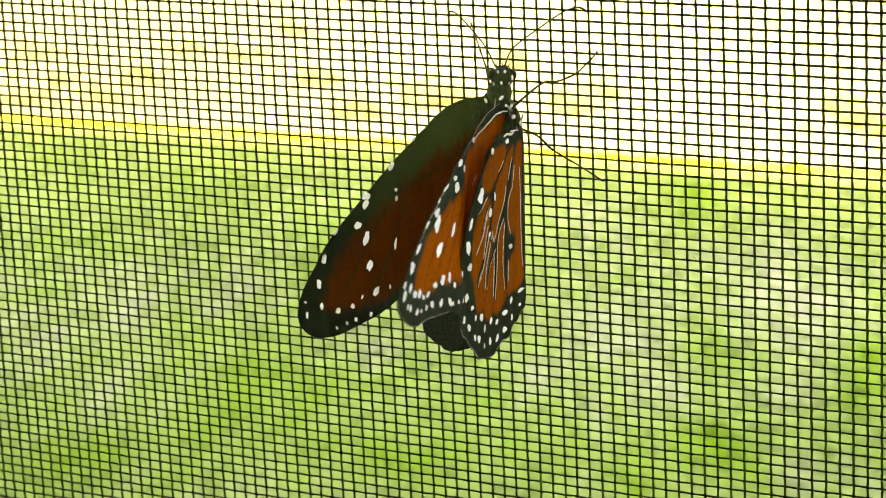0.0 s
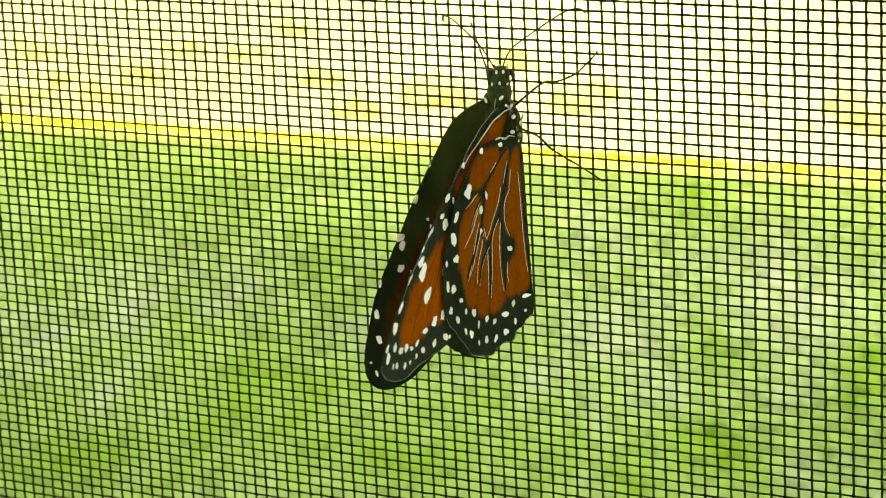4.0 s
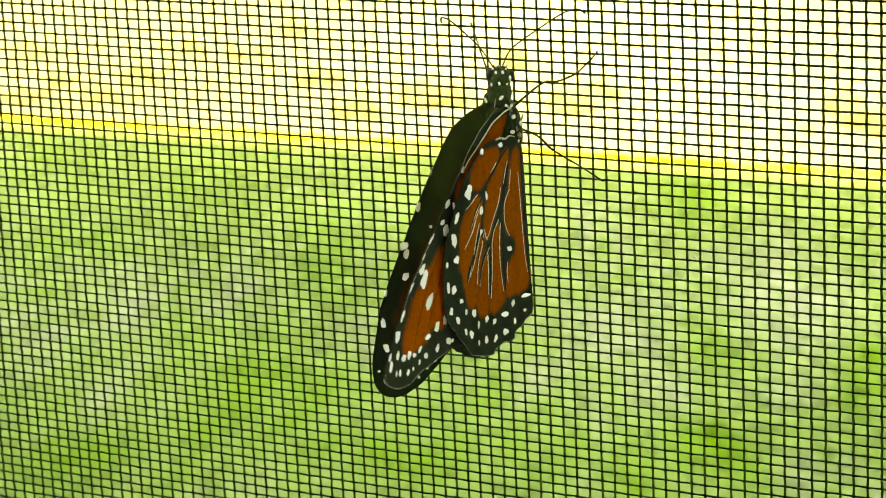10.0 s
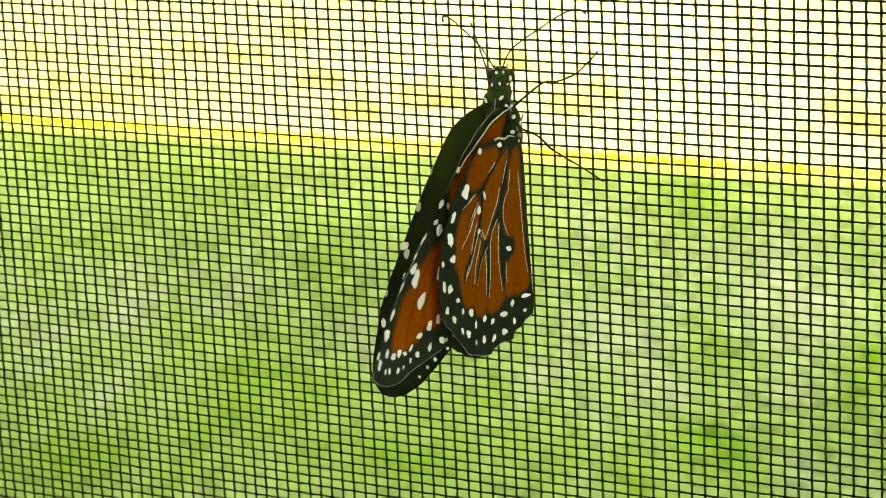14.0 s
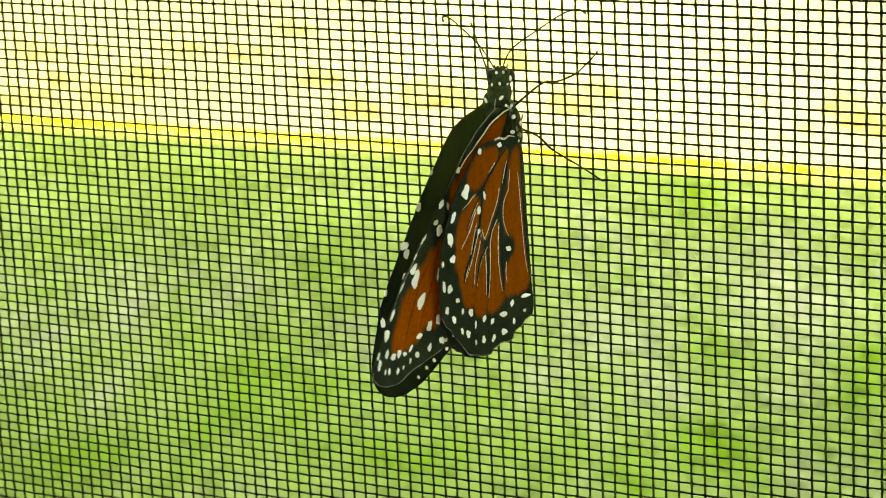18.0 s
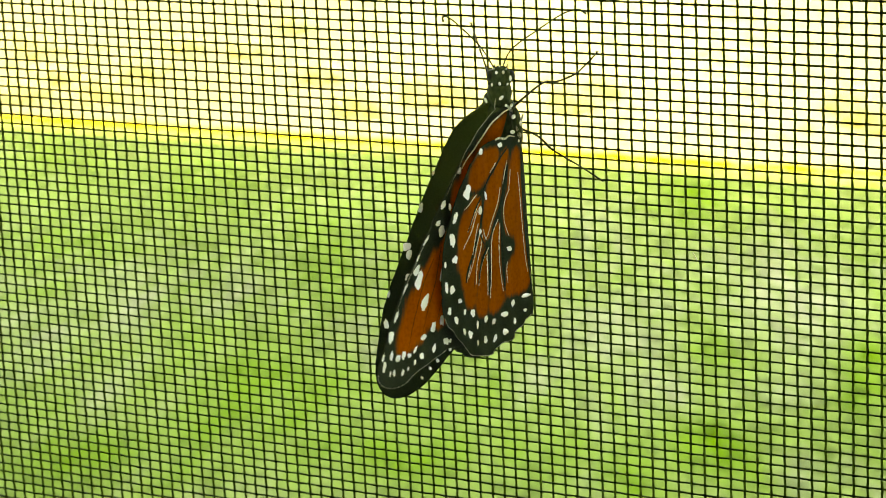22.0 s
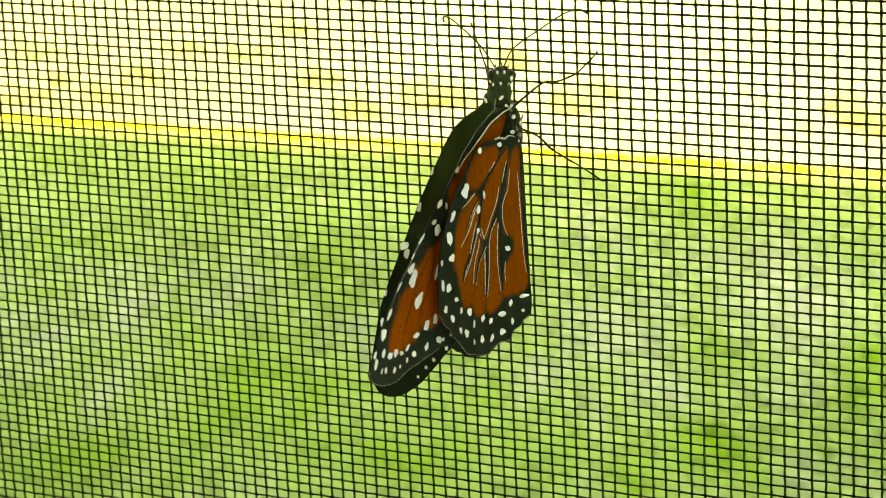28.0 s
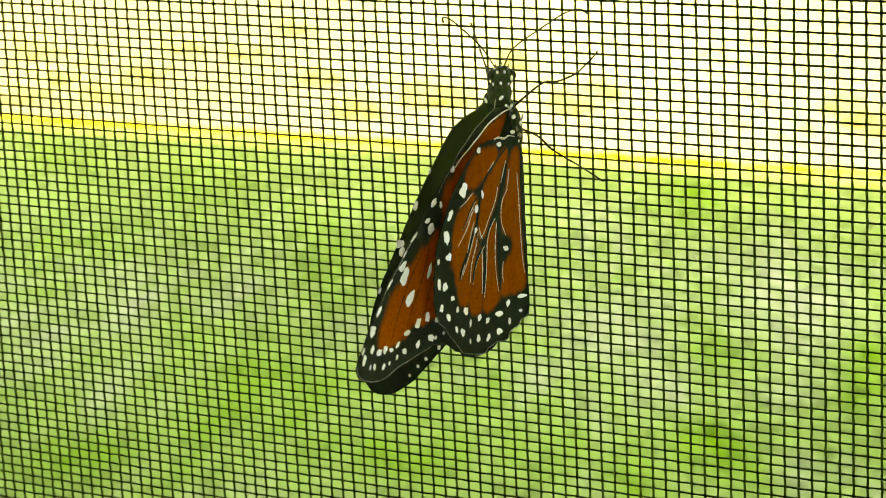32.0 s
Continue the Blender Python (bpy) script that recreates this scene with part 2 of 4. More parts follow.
box("wall_back", -9, 7, -2.95, -2.8, 0.0, 2.6, PLASTER, "unseen pale plaster wall behind the porch, bouncing light forward", "wall")
# Unseen storey, added; its height sets where the lawn's shadow ends.
box("shade_wall_upper", -9, 7, -2.95, 0.10, 2.6, 5.10, PLASTER, "unseen pale plaster upper storey added to shade the lawn", "wall")
box("wall_end_left", -9.15, -9.0, -2.95, 0.10, 0.0, 5.10, PLASTER, "pale plaster end wall of the house", "wall")
box("wall_end_right", 7.0, 7.15, -2.95, 0.10, 0.0, 5.10, PLASTER, "pale plaster end wall of the house", "wall")


# ---- ground: a lawn that rises gently from the house and runs to the horizon ----
def ground_height(x, y):
    if y < 0.6:
        return -0.02
    rise = 0.203 * (y - 0.6)
    # Made-up hill past 9 m, raised to fill the bright background.
    if y > 9.0:
        rise = 0.203 * 8.4 + 0.50 * min(y - 9.0, 11.0) + 3.0 * (1 - math.exp(-max(y - 20.0, 0.0) / 6))
    return -0.02 + rise


# fresh and dry patches of the lawn: centre, reach across and along, strength
FRESH = ((-3.82, 5.01, 0.32, 1.18, 0.25), (-2.44, 4.7, 0.41, 1.16, 0.3), (-2.27, 3.14, 0.25, 0.33, 0.3), (-0.85, 1.96, 0.22, 0.40, 0.55), (-1.12, 1.49, 0.2, 0.15, 0.6), (-0.34, 1.67, 0.21, 0.14, 0.5), (-1.07, 3.29, 0.15, 0.82, 0.4), (0.58, 2.62, 0.1, 0.31, 0.6),
         (0.47, 1.92, 0.12, 0.2, 0.9), (0.25, 1.73, 0.07, 0.12, 0.6), (1.05, 2.51, 0.09, 0.54, 0.9), (0.93, 5.33, 0.24, 1.15, 0.6), (0.09, 1.83, 0.09, 0.19, 0.4), (-0.15, 1.96, 0.09, 0.25, 0.4), (-1.38, 2.42, 0.12, 0.3, 0.3), (-0.6, 3.27, 0.15, 0.65, 0.3), (-0.55, 2.02, 0.13, 0.15, 0.4), (-0.35, 1.96, 0.1, 0.16, 0.2))
DRY = ((-1.51, 2.38, 0.17, 0.29, 0.6), (-1.7, 2.12, 0.14, 0.28, 0.5), (-1.25, 2.7, 0.15, 0.3, 0.5), (-0.62, 2.4, 0.15, 0.28, 0.6), (0.23, 2.68, 0.23, 0.48, 0.8), (0.23, 4.39, 0.26, 0.82, 0.5), (0.96, 3.11, 0.21, 0.55, 0.6),
       (0.71, 1.84, 0.12, 0.13, 0.5), (0.0, 2.2, 0.11, 0.23, 0.4), (-1.25, 1.81, 0.11, 0.15, 0.5), (-0.51, 1.55, 0.08, 0.09, 0.4), (0.39, 2.17, 0.1, 0.29, 0.5), (1.21, 4.2, 0.25, 0.73, 0.4),
       (0.9, 3.6, 0.62, 0.8, 0.45), (1.11, 2.93, 0.24, 0.54, 0.4), (0.84, 2.37, 0.22, 0.21, 0.35), (0.46, 2.6, 0.18, 0.36, 0.25), (-1.68, 2.77, 0.48, 0.51, 0.35), (-1.62, 1.98, 0.12, 0.32, 0.3), (0.93, 2.12, 0.13, 0.2, 0.3))


def lush_at(xy):
    """How fresh the grass is at the given places."""
    out = np.zeros(len(xy))
    for sign, patches in ((1.4, FRESH), (-0.9, DRY)):
        for x, y, rx, ry, v in patches:
            turn = math.atan2(x, y)
            dx, dy = xy[:, 0] - x, xy[:, 1] - y
            across, out_from_house = dx * math.cos(turn) - dy * math.sin(turn), dx * math.sin(turn) + dy * math.cos(turn)
            out += sign * v * np.exp(-(across / (0.85 * rx)) ** 2 - (out_from_house / (0.85 * ry)) ** 2)
    return out


def set_lush(me, xy):
    layer = me.attributes.new("lush", "FLOAT", "POINT")
    layer.data.foreach_set("value", lush_at(np.array(xy)).astype(np.float32))


def build_ground():
    ys = [-900, -300, -100, -40, -15, -6, -3, -1, 0, 0.6] + [0.6 + 0.06 * i for i in range(1, 111)] + [7.5, 8.1, 8.7, 9.0, 9.6, 10.5, 12, 14, 17, 20, 22, 25, 30, 40, 60, 150, 400, 1500]
    xs = [-1500, -400, -120, -40, -20, -14, -10, -8] + [-6.6 + 0.06 * i for i in range(171)] + [4.5, 6, 8, 11, 18, 40, 120, 400, 1500]
    verts = []
    for y in ys:
        for x in xs:
            w = 0.008 * noise.noise((x * 0.8, y * 0.8, 2)) if 0.8 < y < 60 and abs(x) < 30 and not 5.4 < y < 6.6 else 0
            verts.append((x, y, ground_height(x, y) + w))
    nx = len(xs)
    faces = [(j * nx + i, j * nx + i + 1, (j + 1) * nx + i + 1, (j + 1) * nx + i) for j in range(len(ys) - 1) for i in range(nx - 1)]
    me = mesh_of("ground", verts, faces, LAWN)
    set_lush(me, [v[:2] for v in verts])
    tagged(new("ground", me), "mottled green lawn with dry patches, rising from the house", "lawn", kind="structure")


build_ground()


def build_grass():
    rnd = random.Random(5)
    verts, faces = [], []
    for _ in range(70000):
        y = 1.0 + 5.7 * rnd.random()
        x = -6.4 + 9.8 * rnd.random()
        z = ground_height(x, y) + 0.001
        for _ in range(3):
            a, h = rnd.random() * 6.28, 0.002 + 0.004 * rnd.random()
            w, lean = 0.003 + 0.002 * rnd.random(), 0.020 + 0.020 * rnd.random()
            ca, sa = math.cos(a), math.sin(a)
            ox, oy = x + 0.03 * (rnd.random() - 0.5), y + 0.03 * (rnd.random() - 0.5)
            k = len(verts)
            verts += [(ox - w * sa, oy + w * ca, z), (ox + w * sa, oy - w * ca, z),
                      (ox + 0.5 * lean * ca + 0.7 * w * sa, oy + 0.5 * lean * sa - 0.7 * w * ca, z + 0.8 * h),
                      (ox + lean * ca, oy + lean * sa, z + h)]
            faces += [(k, k + 1, k + 2), (k, k + 2, k + 3)]
    me = mesh_of("lawn_grass", verts, faces, BLADES, False)
    set_lush(me, [v[:2] for v in verts])
    tagged(new("lawn_grass", me), "short green lawn grass with dry tufts", "grass", kind="stuff")


build_grass()


def build_shrub(x, y, height, width, seed):
    """A made-up low bush of thin stems, put in for yellow blotches; its leaves sit in uneven sprays along them, down to
    the ground.
    """
    rnd = random.Random(seed)
    z = ground_height(x, y) - 0.02
    shrub = tagged(new("shrub"), "made-up low sunlit yellow-green leafy bush on the dry bank", "shrub", "bushes on the bank")
    shrub.location = (x, y, z)
    lv, lf, sprays = [], [], []
    for i in range(6):
        a, r = 6.28 * i / 6 + rnd.random(), width * (0.12 + 0.38 * rnd.random())
        top = (r * math.cos(a), 0.7 * r * math.sin(a), height * (0.55 + 0.45 * rnd.random()))
        path = spline([(0.05 * math.cos(a), 0.05 * math.sin(a), 0), (0.45 * top[0], 0.45 * top[1], top[2] * 0.5), top], steps=4)
        v, f = tube(path, np.linspace(0.008, 0.003, len(path)), 6)
        child("limb", mesh_of("limb", v, f, BARK), shrub)
        for q in path[1:]:
            for _ in range(3):
                sprays.append((Vector(q) + Vector((rnd.gauss(0, 0.14 * width), rnd.gauss(0, 0.12 * width), rnd.gauss(0, 0.10 * height))), 0.04 + 0.06 * rnd.random()))
    for c, size in sprays:
        for _ in range(15):
            p = c + Vector((rnd.gauss(0, 1), rnd.gauss(0, 1), rnd.gauss(0, 0.6))) * size
            if p.z < 0.02:
                continue
            s = 0.018 + 0.018 * rnd.random()
            q = Euler((rnd.random() * 3, rnd.random() * 3, rnd.random() * 6)).to_matrix()
            k = len(lv)
            lv += [p + q @ Vector(c2) for c2 in ((0, -s, 0), (0.5 * s, 0, 0.12 * s), (0, s, 0), (-0.5 * s, 0, 0.12 * s))]
            lf.append((k, k + 1, k + 2, k + 3))
    child("crown", mesh_of("crown", lv, lf, LEAF, False), shrub)


plant = random.Random(3)
# Made-up bushes, set where the bright background needs yellow blotches.
for i, (x, y) in enumerate([(-7.2, 9.4), (-6.4, 7.9), (-5.6, 8.1), (-6.1, 10.9), (-5.0, 10.8), (-6.0, 9.5), (-1.9, 9.3), (-1.5, 9.4), (-2.4, 8.3), (-3.5, 9.9),
                            (-0.9, 10.9), (0.0, 9.4), (0.4, 9.9), (3.4, 9.8), (3.6, 9.3), (-8.3, 10.4), (-4.7, 12.1)]):
    build_shrub(x, y, plant.uniform(0.22, 0.40), plant.uniform(0.4, 0.7), 40 + i)


def build_bank():
    """Made-up bank: straw-dry grass and bare sand, sunlit, laid on the lawn's far side."""
    xs = [-26 + 0.5 * i for i in range(93)]
    verts, faces = [], []
    rows = [0.0, 0.004] + [0.04 * i for i in range(1, 25)] + [0.996, 1.0]
    for x in xs:
        near = 6.66 + 0.10 * noise.noise((x * 0.9, 3, 1)) + 0.05 * noise.noise((x * 3.1, 5, 1))
        far = 19.3 + 0.3 * noise.noise((x * 0.6, 8, 1))
        for r in rows:
            y = near + (far - near) * r
            verts.append((x, y, ground_height(x, y) + (0.035 if 0.001 < r < 0.999 else -0.03)))
    n = len(rows)
    for i in range(len(xs) - 1):
        for j in range(n - 1):
            faces.append((i * n + j, (i + 1) * n + j, (i + 1) * n + j + 1, i * n + j + 1))
    tagged(new("bank", mesh_of("bank", verts, faces, SAND)), "made-up sunlit bank of straw-dry grass and pale sand", "bank", kind="structure")


build_bank()


# ---- the woven insect screen in the window ----
PITCH_U, PITCH_V = 1.7424 * MM, 1.41 * MM
KNOT = Vector((-0.00461, 0.0, 0.92837))
ALONG = Vector((0.99995, 0.0, -0.01039))
DOWN = Vector((0.11863, 0.0, -0.99294))
NEAR_U, NEAR_V = (-58, 58), (-42, 74)

screen = tagged(new("window_screen"), "dark woven insect screen stretched across the window", "window screen")
screen.location = KNOT


def strand_mesh(name, length_dir, side_dir, pitch, first, last, radius, phase, seed, mat):
    """One woven strand: it passes over and under the crossing strands and swells at each knot."""
    rnd = random.Random(seed)
    off = rnd.random() * 50
    pts, rad = [], []
    for i in range(first * 4, last * 4 + 1):
        s = i / 4
        wob = 0.04 * MM * noise.noise((s * 0.16, off, 0.3)) + 0.022 * MM * noise.noise((s * 0.7, off, 4.3))
        weave = 0.06 * MM * math.cos(math.pi * (s + phase))
        pts.append(np.array(length_dir * (s * pitch) + side_dir * wob + Vector((0, weave, 0))))
        knot = math.cos(math.pi * (s - round(s))) ** 4
        rad.append(radius * (0.97 + 0.22 * knot + 0.08 * noise.noise((s * 0.9, off, 8.1))))
    v, f = tube(pts, rad, 6)
    return mesh_of(name, v, f, mat)


upright = [strand_mesh("vertical_strand", DOWN, ALONG, PITCH_V, *NEAR_V, 0.160 * MM, k % 2, 11 + k, STRAND_UP) for k in range(10)]
level = [strand_mesh("horizontal_strand", ALONG, DOWN, PITCH_U, *NEAR_U, 0.140 * MM, 1 + k % 2, 51 + k, STRAND_LEVEL) for k in range(10)]
shift = random.Random(9)
for u in range(NEAR_U[0], NEAR_U[1] + 1):
    s = child("vertical_strand", upright[2 * shift.randrange(5) + u % 2], screen)
    s.location = ALONG * (u * PITCH_U + shift.gauss(0, 0.022) * MM)
for v in range(NEAR_V[0], NEAR_V[1] + 1):
    s = child("horizontal_strand", level[2 * shift.randrange(5) + v % 2], screen)
    s.location = DOWN * (v * PITCH_V + shift.gauss(0, 0.018) * MM)


def build_outer_cloth():
    """The cloth from the middle stretch out to the window's edges, in straight strands."""
    verts, faces = [], []
    x0, x1, z0, z1 = -OPEN_X - 0.012, OPEN_X + 0.012, OPEN_LO - 0.012, OPEN_HI + 0.012

    def clip(p, d):
        lo, hi = -9.0, 9.0
        for o, w, a, b in ((p.x, d.x, x0, x1), (p.z, d.z, z0, z1)):
            if abs(w) < 1e-9:
                continue
            t0, t1 = sorted(((a - o) / w, (b - o) / w))
            lo, hi = max(lo, t0), min(hi, t1)
        return lo, hi

    def bar(p, d, a, b, r, y):
        if b - a < 0.002:
            return
        side = Vector((d.z, 0, -d.x)) * r
        k = len(verts)
        for t in (a, b):
            c = p + d * t - KNOT + Vector((0, y, 0))
            for s1, s2 in ((1, 0), (0, 1), (-1, 0), (0, -1)):
                verts.append(c + side * s1 + Vector((0, r * s2, 0)))
        for j in range(4):
            faces.append((k + j, k + (j + 1) % 4, k + 4 + (j + 1) % 4, k + 4 + j))

    for p0, step, run, near, span, rng, r, y in (
            (ALONG, PITCH_U, DOWN, NEAR_U, (NEAR_V[0] * PITCH_V, NEAR_V[1] * PITCH_V), 320, 0.160 * MM, 0.03 * MM),
            (DOWN, PITCH_V, ALONG, NEAR_V, (NEAR_U[0] * PITCH_U, NEAR_U[1] * PITCH_U), 320, 0.140 * MM, -0.03 * MM)):
        for i in range(-rng, rng + 1):
            p = KNOT + p0 * (i * step)
            lo, hi = clip(p, run)
            if hi <= lo:
                continue
            if near[0] <= i <= near[1]:
                bar(p, run, lo, span[0], r, y)
                bar(p, run, span[1], hi, r, y)
            else:
                bar(p, run, lo, hi, r, y)
    tagged(child("screen_cloth", mesh_of("screen_cloth", verts, faces, STRAND_LEVEL, False), screen), "dark woven screen cloth", kind="stuff")


build_outer_cloth()

# ---- the butterfly, clinging to the screen ----
butterfly = tagged(new("butterfly"), "orange and black butterfly with white spots, clinging to the screen", "butterfly")
butterfly.matrix_world = pose(0.00708, -0.00909, 0.91864, 84.754, -4.164, 9.359)


def build_wing(name, base, outline, fields, mat, camber, middle, label, ragged=0.07):
    """A thin wing in its own plane, in mm from its root; the pattern's orange fields are given as outlines."""
    rim = spline(outline, True, 8)
    seed = len(rim) * 1.7
    rim = rim + np.array([[ragged * noise.noise((i * 0.45, seed, s)) for s in (0.0, 5.0)] for i in range(len(rim))])
    polys = [spline(f, True, 5) for f in fields]
    n, step = len(rim), 0.24
    lo, hi = rim.min(0), rim.max(0)
    grid = np.array([(x + 0.5 * step * (j % 2), y) for j, y in enumerate(np.arange(lo[1], hi[1], 0.87 * step)) for x in np.arange(lo[0], hi[0], step)])
    grid = grid[inside_distance(grid, rim) > 0.45 * step]
    edges = [(i, (i + 1) % n) for i in range(n)]
    points, _, tris = delaunay_2d_cdt([Vector(p) for p in rim] + [Vector(p) for p in grid], edges, [], 1, 1e-5)[:3]
    flat = np.array([tuple(p) for p in points])
    m = len(flat)
    level_at = [height_of(p, middle, camber) for p in flat]
    verts = [(p[0] * MM, p[1] * MM, (z + side * 0.04) * MM) for side in (1, -1) for p, z in zip(flat, level_at)]
    faces = [tuple(t) for t in tris] + [tuple(i + m for i in t[::-1]) for t in tris]
    faces += [(i, i + m, (i + 1) % n + m, (i + 1) % n) for i in range(n)]
    me = mesh_of(name, verts, faces, mat)
    d = np.max([inside_distance(flat, q) for q in polys], axis=0) if polys else np.full(m, -5.0)
    layer = me.attributes.new("field", "FLOAT", "POINT")
    layer.data.foreach_set("value", np.concatenate([d, d]).astype(np.float32))
    wing = child(name, me, butterfly, label)
    wing.location = Vector(base) * MM
    wing["camber"], wing["middle"] = camber, list(middle)
    return wing


def height_of(p, middle, camber):
    dx, dy = (p[0] - middle[0]) / 9.0, (p[1] - middle[1]) / 14.0
    return camber * math.exp(-dx * dx - dy * dy) + 0.05 * math.sin(p[0] * 2.1 + p[1] * 0.35)


def add_spots(wing, spots, mat=None, name="white_spot"):
    rnd = random.Random(len(spots) * 31)
    for x, y, a, b, tilt in spots:
        ca, sa = math.cos(radians(-tilt)), math.sin(radians(-tilt))
        bm = bmesh.new()
        ring, top = [], []
        off = rnd.random() * 90
        for j in range(18):
            t = 2 * math.pi * j / 18
            r = 1 + 0.45 * noise.noise((1.5 * math.cos(t), 1.5 * math.sin(t), off))
            px, py = 0.90 * a * r * math.cos(t), 0.95 * b * r * math.sin(t)
            qx, qy = x + ca * px - sa * py, y + sa * px + ca * py
            z = height_of((qx, qy), wing["middle"], wing["camber"])
            ring.append(bm.verts.new(Vector((qx, qy, z + 0.03)) * MM))
            ix, iy = x + 0.8 * (qx - x), y + 0.8 * (qy - y)
            top.append(bm.verts.new(Vector((ix, iy, height_of((ix, iy), wing["middle"], wing["camber"]) + 0.09)) * MM))
        for j in range(18):
            k = (j + 1) % 18
            bm.faces.new((ring[j], ring[k], top[k], top[j]))
        bm.faces.new(top)
        part(name, bm, mat or SPOT, wing)


def ribbon(wing, name, line, width, lift, mat, shift_by=0.0, ragged=0.0, taper=True):
    """A low raised strip along a line on the wing, in mm."""
    p = spline(line, False, 22)
    off = line[0][0] * 3.1 + shift_by * 17
    bm = bmesh.new()
    rows = []
    for i in range(len(p)):
        d = p[min(i + 1, len(p) - 1)] - p[max(i - 1, 0)]
        d /= np.linalg.norm(d)
        s = np.array([-d[1], d[0]])
        grow = (0.45 + 0.55 * math.sin(math.pi * min(1, 0.12 + i / len(p)))) if taper else 1
        w = width * grow * max(0.08, 1 + ragged * (noise.noise((i * 0.8, off, 1.0)) + 0.7 * noise.noise((i * 2.3, off, 9.0))))
        c = p[i] + s * (shift_by * (0.55 + 0.45 * grow) + ragged * 0.04 * noise.noise((i * 0.6, off, 6.0)))
        row = []
        for e, z in ((-1, 0.02), (-0.4, 1), (0.4, 1), (1, 0.02)):
            q = c + s * (e * w)
            h = height_of(q, wing["middle"], wing["camber"])
            row.append(bm.verts.new(Vector((q[0], q[1], h + 0.03 + lift * z)) * MM))
        rows.append(row)
    for r0, r1 in zip(rows, rows[1:]):
        for j in range(3):
            bm.faces.new((r0[j], r0[j + 1], r1[j + 1], r1[j]))
    part(name, bm, mat, wing)


near_fore = build_wing("near_forewing", (1.32, 0.04, 1.0), [(-0.31, 0.3), (-2.19, -0.31), (-4.32, -1.71), (-6.25, -3.59), (-8.02, -5.72), (-9.53, -7.82), (-10.91, -9.86), (-12.25, -11.91), (-13.74, -14.24), (-15.09, -16.37), (-16.25, -18.26), (-17.38, -20.11), (-18.41, -21.8), (-19.41, -23.69), (-20.23, -25.55), (-20.96, -27.26), (-21.61, -28.95), (-22.1, -30.35), (-22.07, -31.27), (-21.37, -31.96), (-19.8, -32.29), (-18.36, -32.08), (-17.14, -31.42), (-15.9, -30.74), (-14.36, -30.13), (-12.77, -29.44), (-11.33, -28.78), (-9.11, -28.54), (-8.43, -26.7), (-8.13, -24.46), (-7.91, -21.55), (-7.49, -18.19), (-6.68, -14.61), (-5.61, -10.59), (-3.64, -6.26), (-1.12, -2.68)],
                       [[(-0.29, -0.4), (-2.05, -1.34), (-3.86, -2.81), (-5.71, -4.72), (-7.49, -6.58), (-8.94, -8.14), (-9.68, -9.4), (-10.32, -10.64), (-10.67, -11.77), (-10.74, -12.81), (-10.73, -14.42), (-11.27, -15.64), (-12.6, -16.97), (-13.89, -18.19), (-14.83, -19.27), (-15.73, -20.38), (-16.58, -21.69), (-17.59, -23.02), (-18.21, -24.15), (-18.79, -25.42), (-19.17, -26.63), (-19.37, -27.77), (-19.22, -28.67), (-18.46, -28.74), (-17.51, -28.66), (-16.32, -28.03), (-15.33, -27.21), (-14.01, -26.29), (-12.42, -26.06), (-10.82, -25.48), (-9.62, -24.91), (-8.79, -21.45), (-8.26, -18.09), (-7.27, -14.12), (-6.1, -9.93), (-3.84, -5.83), (-1.1, -2.83)]],
                       UNDERSIDE, 0.1, (-8.0, -19.0), "forewing underside, orange field in black rim", 0.05)
add_spots(near_fore, [(-12.3, -12.6, 0.32, 0.72, 36), (-11.2, -12.8, 0.28, 0.51, -9), (-13.1, -14.8, 0.31, 0.44, 52), (-12.5, -15.6, 0.49, 0.69, 21), (-15.1, -16.8, 0.16, 0.76, 35), (-16.3, -18.7, 0.12, 0.59, 35), (-16.6, -20.1, 0.38, 0.81, 40), (-16.1, -21.0, 0.58, 1.2, 23), (-18.2, -22.0, 0.15, 0.77, 32), (-15.2, -23.6, 0.49, 1.09, 29), (-19.5, -24.8, 0.2, 0.67, 24), (-20.2, -26.9, 0.4, 0.74, 10), (-13.8, -26.2, 0.4, 0.75, 13), (-9.6, -8.6, 0.3, 0.47, 33)])
add_spots(near_fore, [(-15.4, -27.2, 0.37, 0.5, 65), (-11.6, -27.9, 0.47, 0.56, -87), (-13.6, -28.6, 0.31, 0.46, 16), (-15.6, -29.2, 0.35, 0.37, -9), (-16.6, -28.5, 0.2, 0.49, 29), (-17.5, -29.0, 0.28, 0.34, 87), (-18.4, -28.9, 0.29, 0.53, 17), (-19.2, -29.2, 0.36, 0.41, 33), (-20.1, -28.9, 0.28, 0.52, 13), (-21.4, -29.0, 0.16, 0.51, 20), (-21.2, -29.9, 0.27, 0.65, 9), (-20.3, -30.7, 0.12, 0.34, 20), (-19.7, -30.7, 0.24, 0.35, -6)])
add_spots(near_fore, [(-18.5, -30.7, 0.21, 0.36, 13), (-17.7, -30.4, 0.17, 0.24, 23), (-16.6, -29.8, 0.17, 0.36, 12)])
add_spots(near_fore, [(-12.4, -20.4, 0.3, 0.99, 15), (-12.4, -25.6, 0.42, 0.62, 10), (-10.9, -25.9, 0.23, 0.36, -6), (-10.9, -27.9, 0.2, 0.26, 37), (-9.7, -27.4, 0.23, 0.24, 14)])
ribbon(near_fore, "wing_fringe", [(-21.94, -30.65), (-21.92, -31.28), (-21.21, -31.92), (-19.8, -32.23), (-18.36, -32.02), (-17.14, -31.36), (-15.9, -30.68), (-14.36, -30.07), (-12.77, -29.38), (-11.51, -28.83)], 0.035, 0.03, PALE_FUR, 0, 1.5, False)
